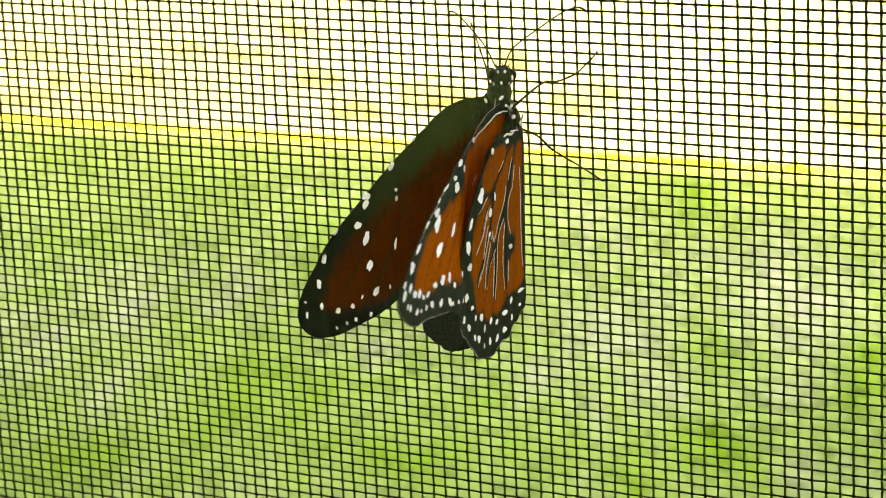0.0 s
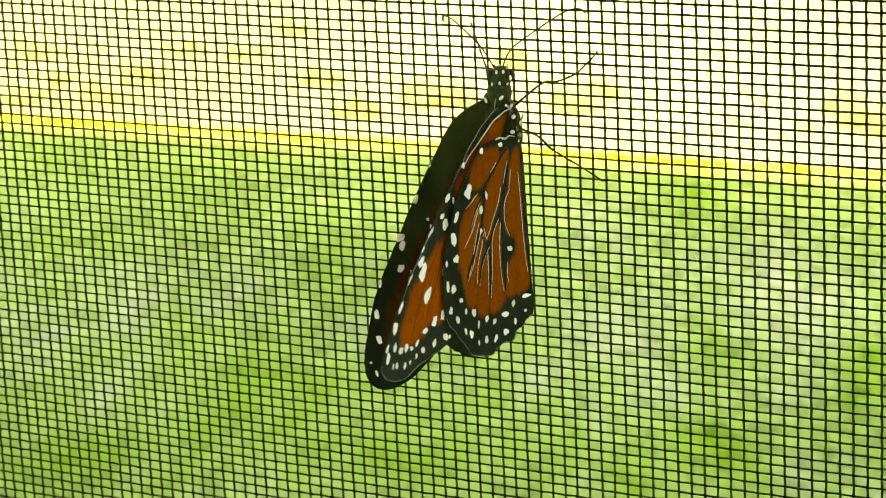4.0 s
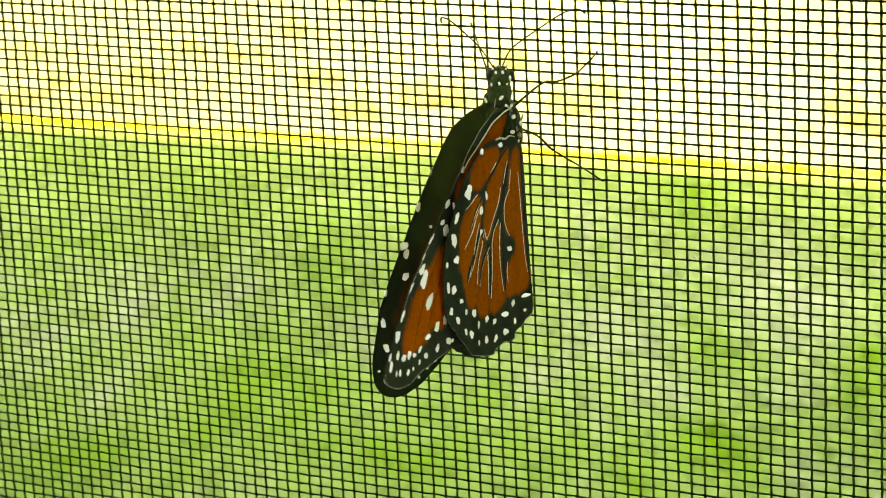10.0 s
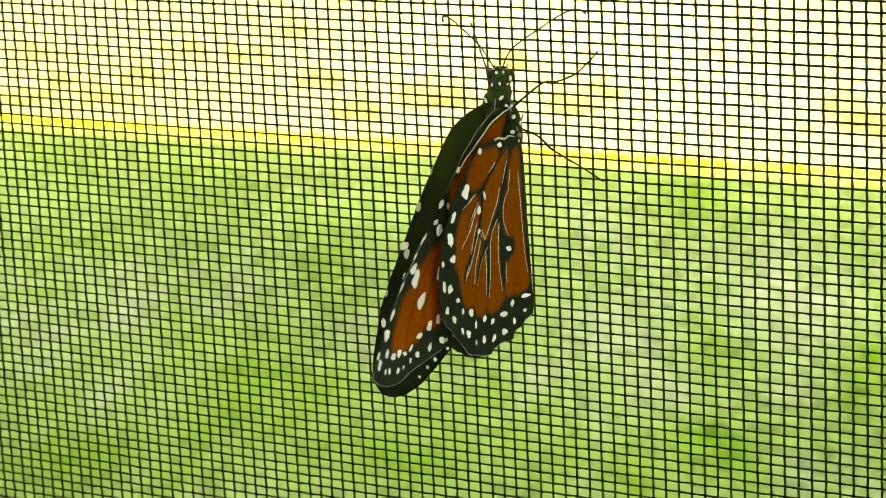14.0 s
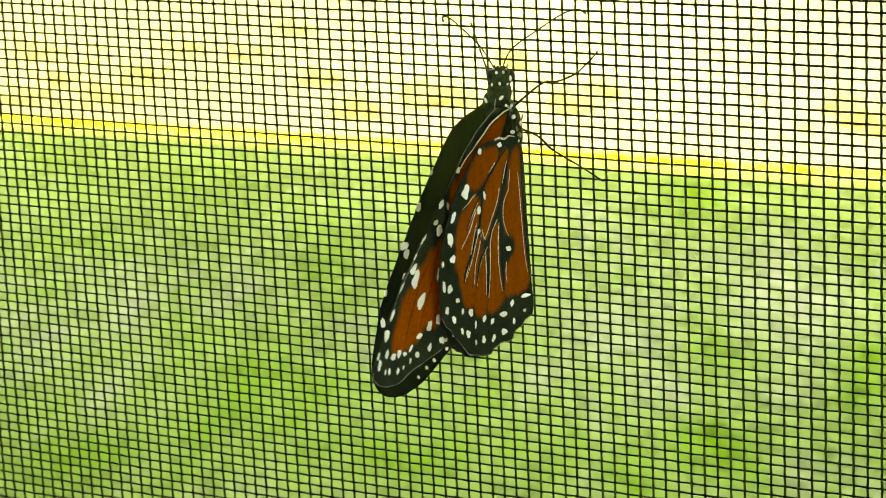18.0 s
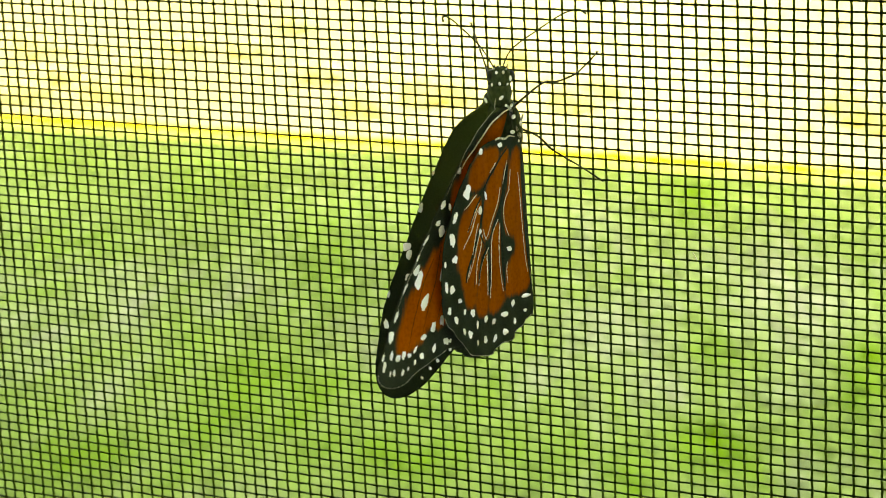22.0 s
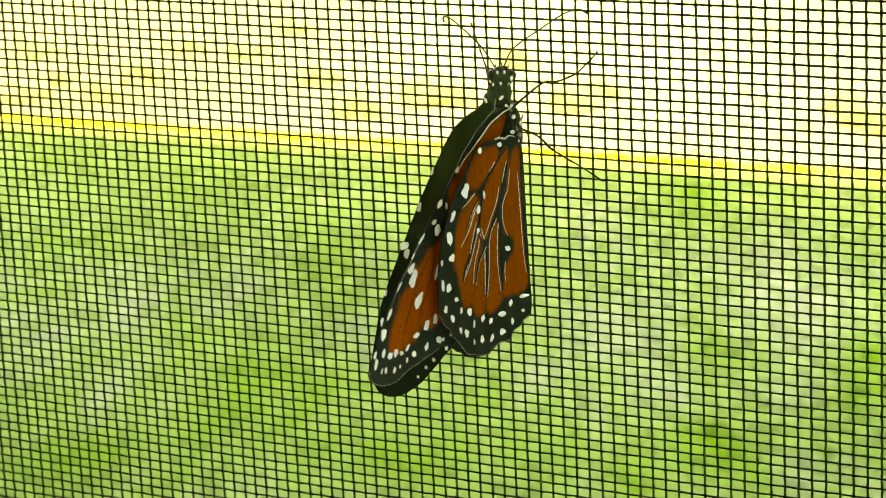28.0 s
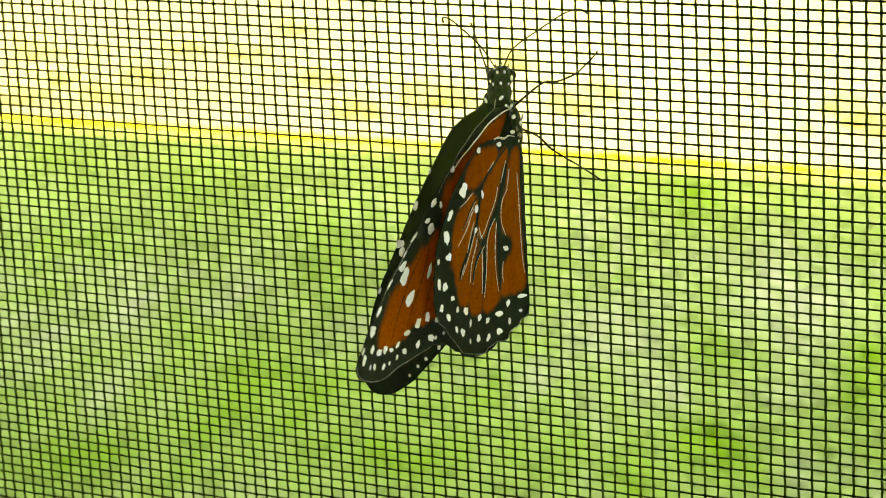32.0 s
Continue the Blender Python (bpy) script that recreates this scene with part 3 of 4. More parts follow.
ribbon(near_fore, "vein", [(0.38, 0.42), (-1.63, -0.7), (-4.08, -2.64), (-5.81, -4.6), (-7.79, -6.61), (-9.22, -8.37)], 0.11, 0.10, PALE, 0, 0.7)
for line in ([(-2.63, -0.11), (-5.55, -2.8), (-8.11, -5.86), (-10.36, -9.28), (-11.71, -11.61)], [(-14.99, -16.8), (-16.4, -18.88), (-18.24, -21.92), (-19.39, -24.1)]):
    ribbon(near_fore, "vein", line, 0.045, 0.04, PALE_FUR, 0, 1.2)
for line in [[(-13.83, -18.6), (-16.07, -23.03), (-17.58, -28.23)], [(-12.55, -17.33), (-13.63, -21.49), (-15.73, -27.29)], [(-11.03, -15.69), (-11.55, -20.3), (-13.25, -25.59)], [(-9.9, -13.34), (-9.99, -17.95), (-10.57, -23.15)]]:
    ribbon(near_fore, "vein", line, 0.06, 0.03, INK, 0, 0.8)
ribbon(near_fore, "vein_edge", [(-7.67, -12.02), (-8.44, -13.04), (-8.95, -13.88)], 0.05, 0.04, PALE, 0, 1.6)

near_hind = build_wing("near_hindwing", (2.05, -3.62, 2.3), [(-0.79, 0.33), (0.49, 0.27), (1.21, -0.99), (1.57, -3.63), (1.94, -6.78), (2.32, -10.66), (2.81, -14.21), (3.32, -17.79), (3.69, -20.31), (3.58, -21.81), (2.6, -22.24), (1.87, -22.47), (1.27, -23.13), (0.33, -23.48), (-0.25, -23.85), (-0.6, -24.51), (-1.63, -24.83), (-2.87, -24.85), (-3.75, -25.18), (-4.51, -25.44), (-4.94, -25.99), (-6.11, -26.07), (-7.77, -25.82), (-8.99, -25.63), (-9.88, -24.9), (-10.67, -24.12), (-11.44, -23.48), (-12.11, -22.67), (-13.05, -22.09), (-13.7, -21.11), (-14.07, -19.67), (-14.16, -18.13), (-14.17, -16.59), (-13.99, -14.87), (-13.63, -13.02), (-13.08, -11.28), (-12.52, -9.77), (-11.77, -8.17), (-10.81, -6.41), (-9.74, -4.8), (-8.54, -3.22), (-7.22, -1.92), (-5.55, -0.95), (-3.38, -0.31)],
                       [[(-4.47, -1.77), (-6.07, -2.26), (-7.63, -3.2), (-8.54, -4.38), (-9.04, -5.52), (-8.94, -6.35), (-7.72, -6.27), (-6.69, -5.55), (-5.64, -4.41), (-4.57, -3.19), (-3.92, -2.19)],
                        [(-2.15, -1.74), (-3.26, -3.0), (-4.35, -4.31), (-5.32, -5.65), (-5.95, -6.75), (-6.26, -8.09), (-6.68, -9.23), (-6.68, -10.55), (-6.57, -11.66), (-6.15, -12.05), (-5.41, -10.71), (-4.56, -8.81), (-3.91, -7.1), (-3.37, -5.04), (-2.59, -3.15)],
                        [(0.03, -1.39), (-1.01, -2.46), (-1.46, -4.22), (-1.91, -6.65), (-2.58, -8.73), (-2.57, -10.23), (-1.78, -11.44), (-0.64, -11.84), (-0.17, -12.94), (-0.4, -14.19), (-1.09, -15.02), (-1.88, -16.11), (-2.1, -17.61), (-2.21, -18.56), (-1.76, -18.99), (-0.39, -18.77), (1.02, -18.62), (2.22, -18.1), (2.58, -17.05), (1.97, -14.56), (1.36, -11.03), (0.87, -7.19), (0.39, -3.72)],
                        [(-8.02, -7.79), (-9.63, -9.15), (-10.51, -10.65), (-10.99, -12.56), (-11.17, -14.46), (-10.98, -16.05), (-10.49, -15.42), (-10.01, -13.83), (-9.22, -11.9), (-8.32, -9.94), (-7.61, -8.42)],
                        [(-7.61, -9.27), (-8.52, -10.92), (-9.62, -12.87), (-10.4, -14.78), (-10.69, -16.37), (-10.29, -17.84), (-9.8, -16.71), (-9.02, -14.48), (-8.22, -12.21), (-7.61, -10.57)],
                        [(-7.4, -11.87), (-8.01, -13.51), (-8.81, -15.45), (-9.41, -17.04), (-10.0, -18.3), (-9.6, -19.6), (-8.7, -19.97), (-8.3, -18.7), (-8.1, -17.08), (-7.8, -15.46), (-7.29, -13.51), (-7.09, -12.33)],
                        [(-6.46, -14.03), (-6.77, -15.15), (-7.18, -16.78), (-7.59, -18.08), (-7.99, -19.69), (-7.58, -20.82), (-6.54, -21.02), (-6.02, -20.12), (-6.13, -17.47), (-6.25, -14.83)],
                        [(-4.23, -10.68), (-4.77, -11.83), (-5.08, -13.51), (-5.08, -16.17), (-5.18, -18.84), (-5.38, -20.56), (-4.42, -20.75), (-3.32, -20.07), (-2.88, -19.08), (-3.44, -16.89), (-3.89, -14.18), (-4.01, -11.82)]],
                       HIND_UNDERSIDE, 0.2, (-3.6, -8.0), "hindwing underside, orange with pale-edged black veins", 0.10)
add_spots(near_hind, [(-7.2, -2.3, 0.37, 0.48, 44), (-3.4, -1.1, 0.31, 0.54, 76), (-9.7, -7.0, 0.67, 0.97, 23), (-6.4, -7.3, 0.31, 0.5, -16), (-7.4, -9.1, 0.31, 0.59, 1), (-7.4, -11.5, 0.31, 0.39, 2), (-11.8, -10.0, 0.4, 0.73, 28), (-12.4, -12.5, 0.47, 0.88, -9), (-11.9, -14.7, 0.44, 0.55, 45), (-13.5, -15.2, 0.23, 0.43, 9), (-13.3, -17.7, 0.32, 0.75, -1)])
add_spots(near_hind, [(-12.3, -18.0, 0.42, 0.53, 11), (-11.1, -19.3, 0.28, 0.39, -84), (-12.8, -20.3, 0.38, 0.46, 9), (-11.6, -21.4, 0.37, 0.45, -26), (-10.2, -20.6, 0.25, 0.41, -2), (-8.7, -20.8, 0.44, 0.47, -45), (-7.9, -22.2, 0.2, 0.46, -1), (-10.3, -22.8, 0.24, 0.46, -16), (-9.1, -23.2, 0.41, 0.56, -35), (-7.8, -24.3, 0.15, 0.4, -2), (-6.2, -21.7, 0.39, 0.47, 55)])
add_spots(near_hind, [(-4.8, -22.1, 0.37, 0.45, 30), (-6.3, -24.1, 0.42, 0.5, -11), (-4.5, -24.1, 0.33, 0.53, 18), (-2.5, -21.4, 0.37, 0.79, -87), (-2.4, -23.5, 0.41, 0.57, -86), (-0.8, -20.2, 0.38, 0.58, 35), (-0.4, -22.4, 0.35, 0.53, -5), (1.9, -19.4, 0.25, 1.18, 86), (1.8, -21.2, 0.25, 0.48, -87), (-1.6, -13.5, 0.35, 0.61, -86)])
for width, line in [(0.14, [(-7.31, -7.62), (-8.43, -9.3), (-9.72, -11.65)]),
                    (0.23, [(-7.3, -10.76), (-8.31, -13.18), (-9.61, -16.07), (-9.9, -17.35)]),
                    (0.22, [(-6.15, -13.37), (-7.08, -15.15), (-7.69, -17.55)]),
                    (0.25, [(-5.83, -13.37), (-5.61, -16.16), (-5.71, -18.95)]),
                    (0.27, [(-3.35, -10.25), (-3.12, -13.5), (-2.67, -16.91), (-2.55, -18.55)]),
                    (0.25, [(-2.03, -3.37), (-2.59, -5.67), (-3.36, -7.95), (-4.55, -10.42), (-5.62, -12.44), (-6.25, -13.37)]),
                    (0.14, [(-1.59, -0.86), (-3.81, -3.05), (-5.53, -5.0), (-6.79, -6.61), (-8.02, -7.66)]),
                    (0.22, [(-6.69, -6.47), (-6.99, -8.59), (-7.3, -11.54), (-6.67, -12.98)]),
                    (0.34, [(0.97, -1.43), (1.22, -5.06), (1.71, -9.62), (2.33, -13.85), (3.19, -18.14)]),
                    (0.04, [(-7.5, -12.99), (-8.21, -15.46), (-8.6, -18.04)])]:
    ribbon(near_hind, "vein", line, width, 0.05, INK, 0, 0.25)
for line in [[(-8.03, -7.27), (-9.13, -8.23), (-10.32, -9.12)],
             [(-7.61, -8.16), (-8.63, -9.89), (-9.72, -11.59)],
             [(-7.82, -9.08), (-8.92, -11.25), (-10.4, -13.57)],
             [(-7.71, -10.51), (-8.42, -12.67), (-9.7, -17.23)],
             [(-7.19, -11.02), (-8.11, -13.51), (-9.41, -16.72)],
             [(-6.99, -11.87), (-7.29, -13.51), (-8.0, -15.46), (-8.2, -17.6)],
             [(-5.83, -13.31), (-6.67, -14.49), (-7.28, -16.13), (-7.69, -17.81)],
             [(-6.25, -13.51), (-6.03, -16.15), (-5.92, -18.94)],
             [(-5.3, -12.84), (-5.29, -15.5), (-5.49, -19.29)],
             [(-4.01, -10.0), (-4.87, -11.5), (-5.3, -13.04)],
             [(-3.68, -10.47), (-3.78, -12.83), (-3.56, -15.53), (-2.88, -18.6)],
             [(-2.11, -15.07), (-2.22, -16.24), (-1.99, -17.61)],
             [(-3.58, -6.21), (-4.13, -8.12), (-5.09, -10.17), (-6.04, -11.85), (-6.57, -12.45)],
             [(-1.68, -6.29), (-2.69, -8.19), (-2.69, -10.24), (-1.67, -11.92)],
             [(-6.88, -11.21), (-6.57, -12.06), (-6.25, -12.45)],
             [(-2.15, -2.9), (-2.92, -5.69)],
             [(-1.46, -3.87), (-1.8, -6.3)],
             [(0.27, -4.08), (0.75, -7.2), (1.24, -10.69), (1.84, -14.2), (2.46, -16.48)],
             [(-4.47, -3.31), (-5.53, -4.6)]]:
    ribbon(near_hind, "vein_edge", line, 0.068, 0.045, PALE, 0, 1.4)
ribbon(near_hind, "wing_fringe", [(3.45, -21.8), (2.59, -22.17), (1.87, -22.4), (1.27, -23.06), (0.33, -23.41), (-0.37, -23.84), (-0.72, -24.43), (-1.63, -24.76), (-2.87, -24.79), (-3.75, -25.11), (-4.51, -25.37), (-5.05, -25.92), (-6.11, -26.0), (-7.77, -25.76), (-8.99, -25.57), (-9.88, -24.83), (-10.67, -24.05), (-11.44, -23.41), (-12.11, -22.6), (-13.05, -22.03), (-13.7, -21.05)], 0.03, 0.03, PALE_FUR, 0, 1.7, False)
ribbon(near_hind, "pale_streak", [(-4.47, -0.7), (-3.6, -0.33), (-2.49, -0.28), (-1.59, 0.17), (-0.44, 0.23)], 0.13, 0.1, PALE, 0, 0.6)

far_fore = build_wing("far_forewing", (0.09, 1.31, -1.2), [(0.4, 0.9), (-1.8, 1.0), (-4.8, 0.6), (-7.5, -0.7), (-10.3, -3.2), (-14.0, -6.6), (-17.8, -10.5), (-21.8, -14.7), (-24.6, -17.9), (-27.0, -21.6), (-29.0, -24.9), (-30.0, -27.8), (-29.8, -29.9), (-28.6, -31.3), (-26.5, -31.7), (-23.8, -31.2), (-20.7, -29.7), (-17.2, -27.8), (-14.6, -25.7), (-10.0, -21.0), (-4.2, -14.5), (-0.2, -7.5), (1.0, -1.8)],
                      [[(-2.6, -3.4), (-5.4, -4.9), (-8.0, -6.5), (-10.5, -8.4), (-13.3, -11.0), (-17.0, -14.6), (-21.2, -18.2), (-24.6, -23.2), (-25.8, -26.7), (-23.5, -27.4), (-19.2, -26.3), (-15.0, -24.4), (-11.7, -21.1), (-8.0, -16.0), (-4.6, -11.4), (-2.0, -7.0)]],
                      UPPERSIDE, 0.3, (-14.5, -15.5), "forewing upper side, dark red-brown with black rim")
add_spots(far_fore, [(-11.3, -4.1, 0.21, 0.36, 35), (-14.6, -7.6, 0.36, 0.71, 30), (-18.3, -11.5, 0.71, 0.5, -20), (-18.5, -12.6, 0.43, 0.78, 35), (-19.9, -15.5, 0.71, 0.5, -30), (-18.8, -17.3, 0.5, 1.14, 15), (-14.1, -10.7, 0.21, 0.29, 0), (-14.1, -11.9, 0.21, 0.43, 10), (-23.2, -16.4, 0.21, 0.57, 35), (-25.3, -20.2, 0.36, 0.86, 15), (-26.4, -23.8, 0.43, 0.78, 0), (-18.5, -21.1, 0.43, 0.86, 25), (-14.6, -18.1, 0.21, 0.86, 8)])
add_spots(far_fore, [(-26.3, -27.1, 0.36, 0.5, 0), (-23.8, -27.7, 0.43, 0.5, 10), (-21.5, -27.0, 0.36, 0.36, 0), (-28.6, -28.4, 0.21, 0.57, 8), (-17.9, -24.8, 0.43, 0.86, 25), (-15.8, -24.1, 0.14, 0.36, 0), (-20.0, -25.6, 0.14, 0.43, 25), (-24.2, -30.2, 0.21, 0.29, 0), (-22.6, -29.5, 0.24, 0.34, 0), (-21.2, -28.9, 0.24, 0.40, 0), (-18.9, -28.1, 0.29, 0.43, 15), (-28.7, -26.5, 0.21, 0.21, 0), (-14.7, -26.7, 0.21, 0.29, 0)])
for line in [[(-1.6, -3.2), (-9.4, -8.8), (-15.1, -11.7)], [(-15.1, -12.5), (-19.6, -19.5), (-23.5, -27.3)], [(-12.7, -11.7), (-15.5, -19.5), (-18.4, -25.9)]]:
    ribbon(far_fore, "vein", line, 0.10, 0.05, INK)

far_hind = build_wing("far_hindwing", (1.95, -2.58, -1.8), [(0.0, 0.4), (-0.4, -4.4), (-0.9, -11.6), (-1.8, -18.9), (-3.1, -24.0), (-4.4, -26.6), (-6.2, -27.7), (-8.1, -27.9), (-9.9, -26.8), (-11.4, -25.3), (-12.0, -22.3), (-11.3, -16.8), (-9.0, -10.1), (-5.5, -3.5), (-1.8, -0.3)], [], INK, 0.2, (-5.0, -14.0), "black hindwing behind", 0.30)


def blob(name, parent, centre, radii, mat, spin=0.0, rough=0.0, label=""):
    bm = bmesh.new()
    bmesh.ops.create_icosphere(bm, subdivisions=3, radius=1)
    ca, sa = math.cos(radians(spin)), math.sin(radians(spin))
    for v in bm.verts:
        r = 1 + rough * noise.noise(v.co * 4 + Vector(centre))
        x, y, z = v.co.x * radii[0] * r, v.co.y * radii[1] * r, v.co.z * radii[2] * r
        v.co = Vector((centre[0] + ca * x - sa * y, centre[1] + sa * x + ca * y, centre[2] + z)) * MM
    return part(name, bm, mat, parent, label)


def dots(parent, spots, centre, radii):
    """White scale tufts on a rounded body part."""
    for x, y, a, b, tilt in spots:
        u, v = (x - centre[0]) / radii[0], (y - centre[1]) / radii[1]
        z = centre[2] + radii[2] * math.sqrt(max(0.06, 1 - u * u - v * v))
        blob("white_dot", parent, (x, y, z), (0.8 * a, 0.8 * b, 0.12), SPOT, -tilt, 0.25)


def lint_fibre():
    p = [np.array(q) * MM for q in [(34.01, 0.0, 902.49), (34.19, -0.0, 902.2), (34.44, 0.0, 901.84), (34.71, 0.0, 901.4)]]
    v, f = tube([q + np.array((0, -0.00012, 0)) for q in p], [0.05 * MM, 0.075 * MM, 0.075 * MM, 0.05 * MM], 6)
    tagged(new("lint_fibre", mesh_of("lint_fibre", v, f, STRAW)), "tiny pale straw-coloured fibre caught on the screen", "lint")


lint_fibre()

# body; the head and its feelers turn together
thorax = blob("thorax", butterfly, (0.55, -0.2, -2.1), (2.30, 4.05, 1.7), FUR, 14, 0.05, "black furry thorax")
blob("wing_root", thorax, (2.45, -1.9, 0.6), (0.62, 2.6, 1.7), FUR, 8, 0.12)
blob("shoulder", thorax, (-1.6, 0.72, -2.0), (0.80, 3.0, 0.9), FUR, -46, 0.05)
dots(thorax, [(-1.45, 1.55, 0.22, 0.42, -25), (0.45, 1.72, 0.24, 0.44, 45), (1.05, 0.75, 0.2, 0.24, 0), (1.75, 0.85, 0.22, 0.3, 20)], (0.35, 0.6, -1.0), (2.3, 3.0, 2.0))
dots(thorax, [(1.85, -0.85, 0.3, 0.38, 30), (2.75, -1.75, 0.24, 0.4, -10), (1.75, -2.72, 0.36, 0.3, 0), (2.35, -3.85, 0.34, 0.28, -15)], (2.45, -1.9, 0.7), (1.1, 3.0, 1.8))
for x, y, a, b, turn in ((1.55, 0.35, 0.2, 0.5, 35), (2.05, -0.15, 0.25, 0.55, -20), (1.6, -0.4, 0.12, 0.4, 20), (2.35, -2.3, 0.2, 0.5, 10), (2.6, -3.1, 0.26, 0.4, 0), (2.95, -0.9, 0.12, 0.5, -15), (-0.35, 1.0, 0.06, 0.62, -6)):
    blob("pale_tuft", thorax, (x, y, 0.9 if x < 2.2 else 1.9), (a, b, 0.35), PALE_FUR, turn, 0.35)
blob("abdomen", butterfly, (2.1, -10.5, -2.4), (1.1, 8.2, 1.1), FUR, 3, 0.05, "slim black abdomen")
head = blob("head", butterfly, (0.43, 4.45, 0.0), (1.45, 1.5, 1.35), FUR, 0, 0.10, "black head with white dots")
dots(head, [(-0.21, 4.78, 0.21, 0.29, 0), (0.64, 4.78, 0.21, 0.29, 0), (-0.57, 5.35, 0.21, 0.14, -30), (1.07, 5.28, 0.14, 0.14, 0), (0.21, 5.71, 0.14, 0.14, 0), (-0.71, 3.42, 0.14, 0.29, 0), (0.21, 3.42, 0.21, 0.29, -10), (1.21, 3.42, 0.14, 0.21, 30), (1.57, 4.14, 0.21, 0.43, 0)], (0.43, 4.45, 0.0), (1.7, 1.7, 1.5))
blob("eye", head, (-0.78, 4.72, 0.15), (0.62, 0.72, 0.70), EYE_GLOSS, 10)
blob("eye", head, (1.62, 4.62, 0.15), (0.62, 0.72, 0.70), EYE_GLOSS, -10)
blob("neck", butterfly, (0.35, 2.7, -0.4), (1.55, 2.0, 1.25), FUR, 0, 0.08)
for px, py, tip in ((-0.35, 5.7, -0.15), (0.35, 5.8, 0.1), (1.15, 5.65, 0.35)):
    v, f = tube([np.array((px * 1.0, py - 0.4, 0.3)) * MM, np.array((px, py, 0.35)) * MM, np.array((px + tip * 0.5, py + 0.5, 0.35)) * MM], [0.16 * MM, 0.12 * MM, 0.03 * MM], 7)
    child("palp", mesh_of("palp", v, f, FUR), head)


def feeler(name, points):
    p = spline(points, False, 8) * MM
    n = len(p)
    r = [(0.094 + 0.012 * (i % 2)) * MM * (1.0 if i < 0.72 * n else 1.35) for i in range(n)]
    r[-1] = 0.07 * MM
    root = Vector(p[0])
    v, f = tube(p - p[0], r, 8)
    ob = child(name, mesh_of(name, v, f, FUR), head, "thin black antenna with a thicker end")
    ob.location = root
    return ob


antenna_a = feeler("antenna", [(-0.4, 5.7, 0.0), (-2.0, 8.2, 0.0), (-3.9, 10.0, 0.5), (-5.7, 11.6, 0.5), (-6.6, 12.1, 0.3), (-6.9, 12.0, 0.0), (-6.8, 11.5, 0.0)])
antenna_b = feeler("antenna", [(0.7, 5.8, 0.0), (1.4, 7.5, 0.0), (2.5, 8.7, 0.0), (4.9, 10.3, 0.5), (7.4, 12.0, 0.5), (8.9, 12.8, 0.3), (10.3, 13.1, 0.0), (11.2, 12.6, 0.0)])


def leg(points, joints, thick):
    """A jointed leg: thigh, shin and foot are pieces of their own."""
    p = np.array(points) * MM
    names = ("leg_thigh", "leg_shin", "leg_foot")
    upper = None
    for i, (a, b) in enumerate(zip(joints, joints[1:])):
        seg = spline(points[a:b + 1], False, 6) * MM if b > a + 1 else np.linspace(p[a], p[b], 8)
        n = len(seg)
        t = thick * (1.0, 0.85, 0.75)[i] * MM
        rad = [t * (1.0 + 0.30 * abs(1 - 2 * j / (n - 1)) ** 3 + (0.18 * (j % 3 == 0) if i else 0)) for j in range(n)]
        rad[-1] *= 0.75
        v, f = tube(seg, rad, 8)
        child(names[i], mesh_of(names[i], v, f, CHITIN), butterfly)
    e = p[-1]
    for s in (-1, 1):
        v, f = tube([e, e + np.array((0.16 * s, 0.14, -0.10)) * MM, e + np.array((0.22 * s, 0.05, -0.32)) * MM], [0.07 * MM, 0.05 * MM, 0.02 * MM], 6)
        child("claw", mesh_of("claw", v, f, CHITIN), butterfly)


leg([(1.7, 0.5, -0.3), (5.2, 3.7, -2.0), (6.8, 4.9, -4.0), (8.6, 5.2, -5.0), (11.1, 6.4, -6.0), (13.1, 8.4, -6.2), (13.9, 9.3, -6.0)], (0, 2, 4, 6), 0.15)
leg([(1.8, -1.5, -0.3), (5.2, -2.5, -2.0), (7.4, -4.0, -4.0), (10.3, -5.3, -6.0), (12.5, -6.3, -7.4), (15.0, -8.0, -7.2)], (0, 2, 3, 5), 0.15)
leg([(-1.0, 3.6, 0.0), (-1.3, 6.3, -2.0), (-2.0, 9.6, -5.0), (-2.6, 12.9, -8.4), (-3.0, 13.9, -8.4)], (0, 1, 2, 4), 0.13)


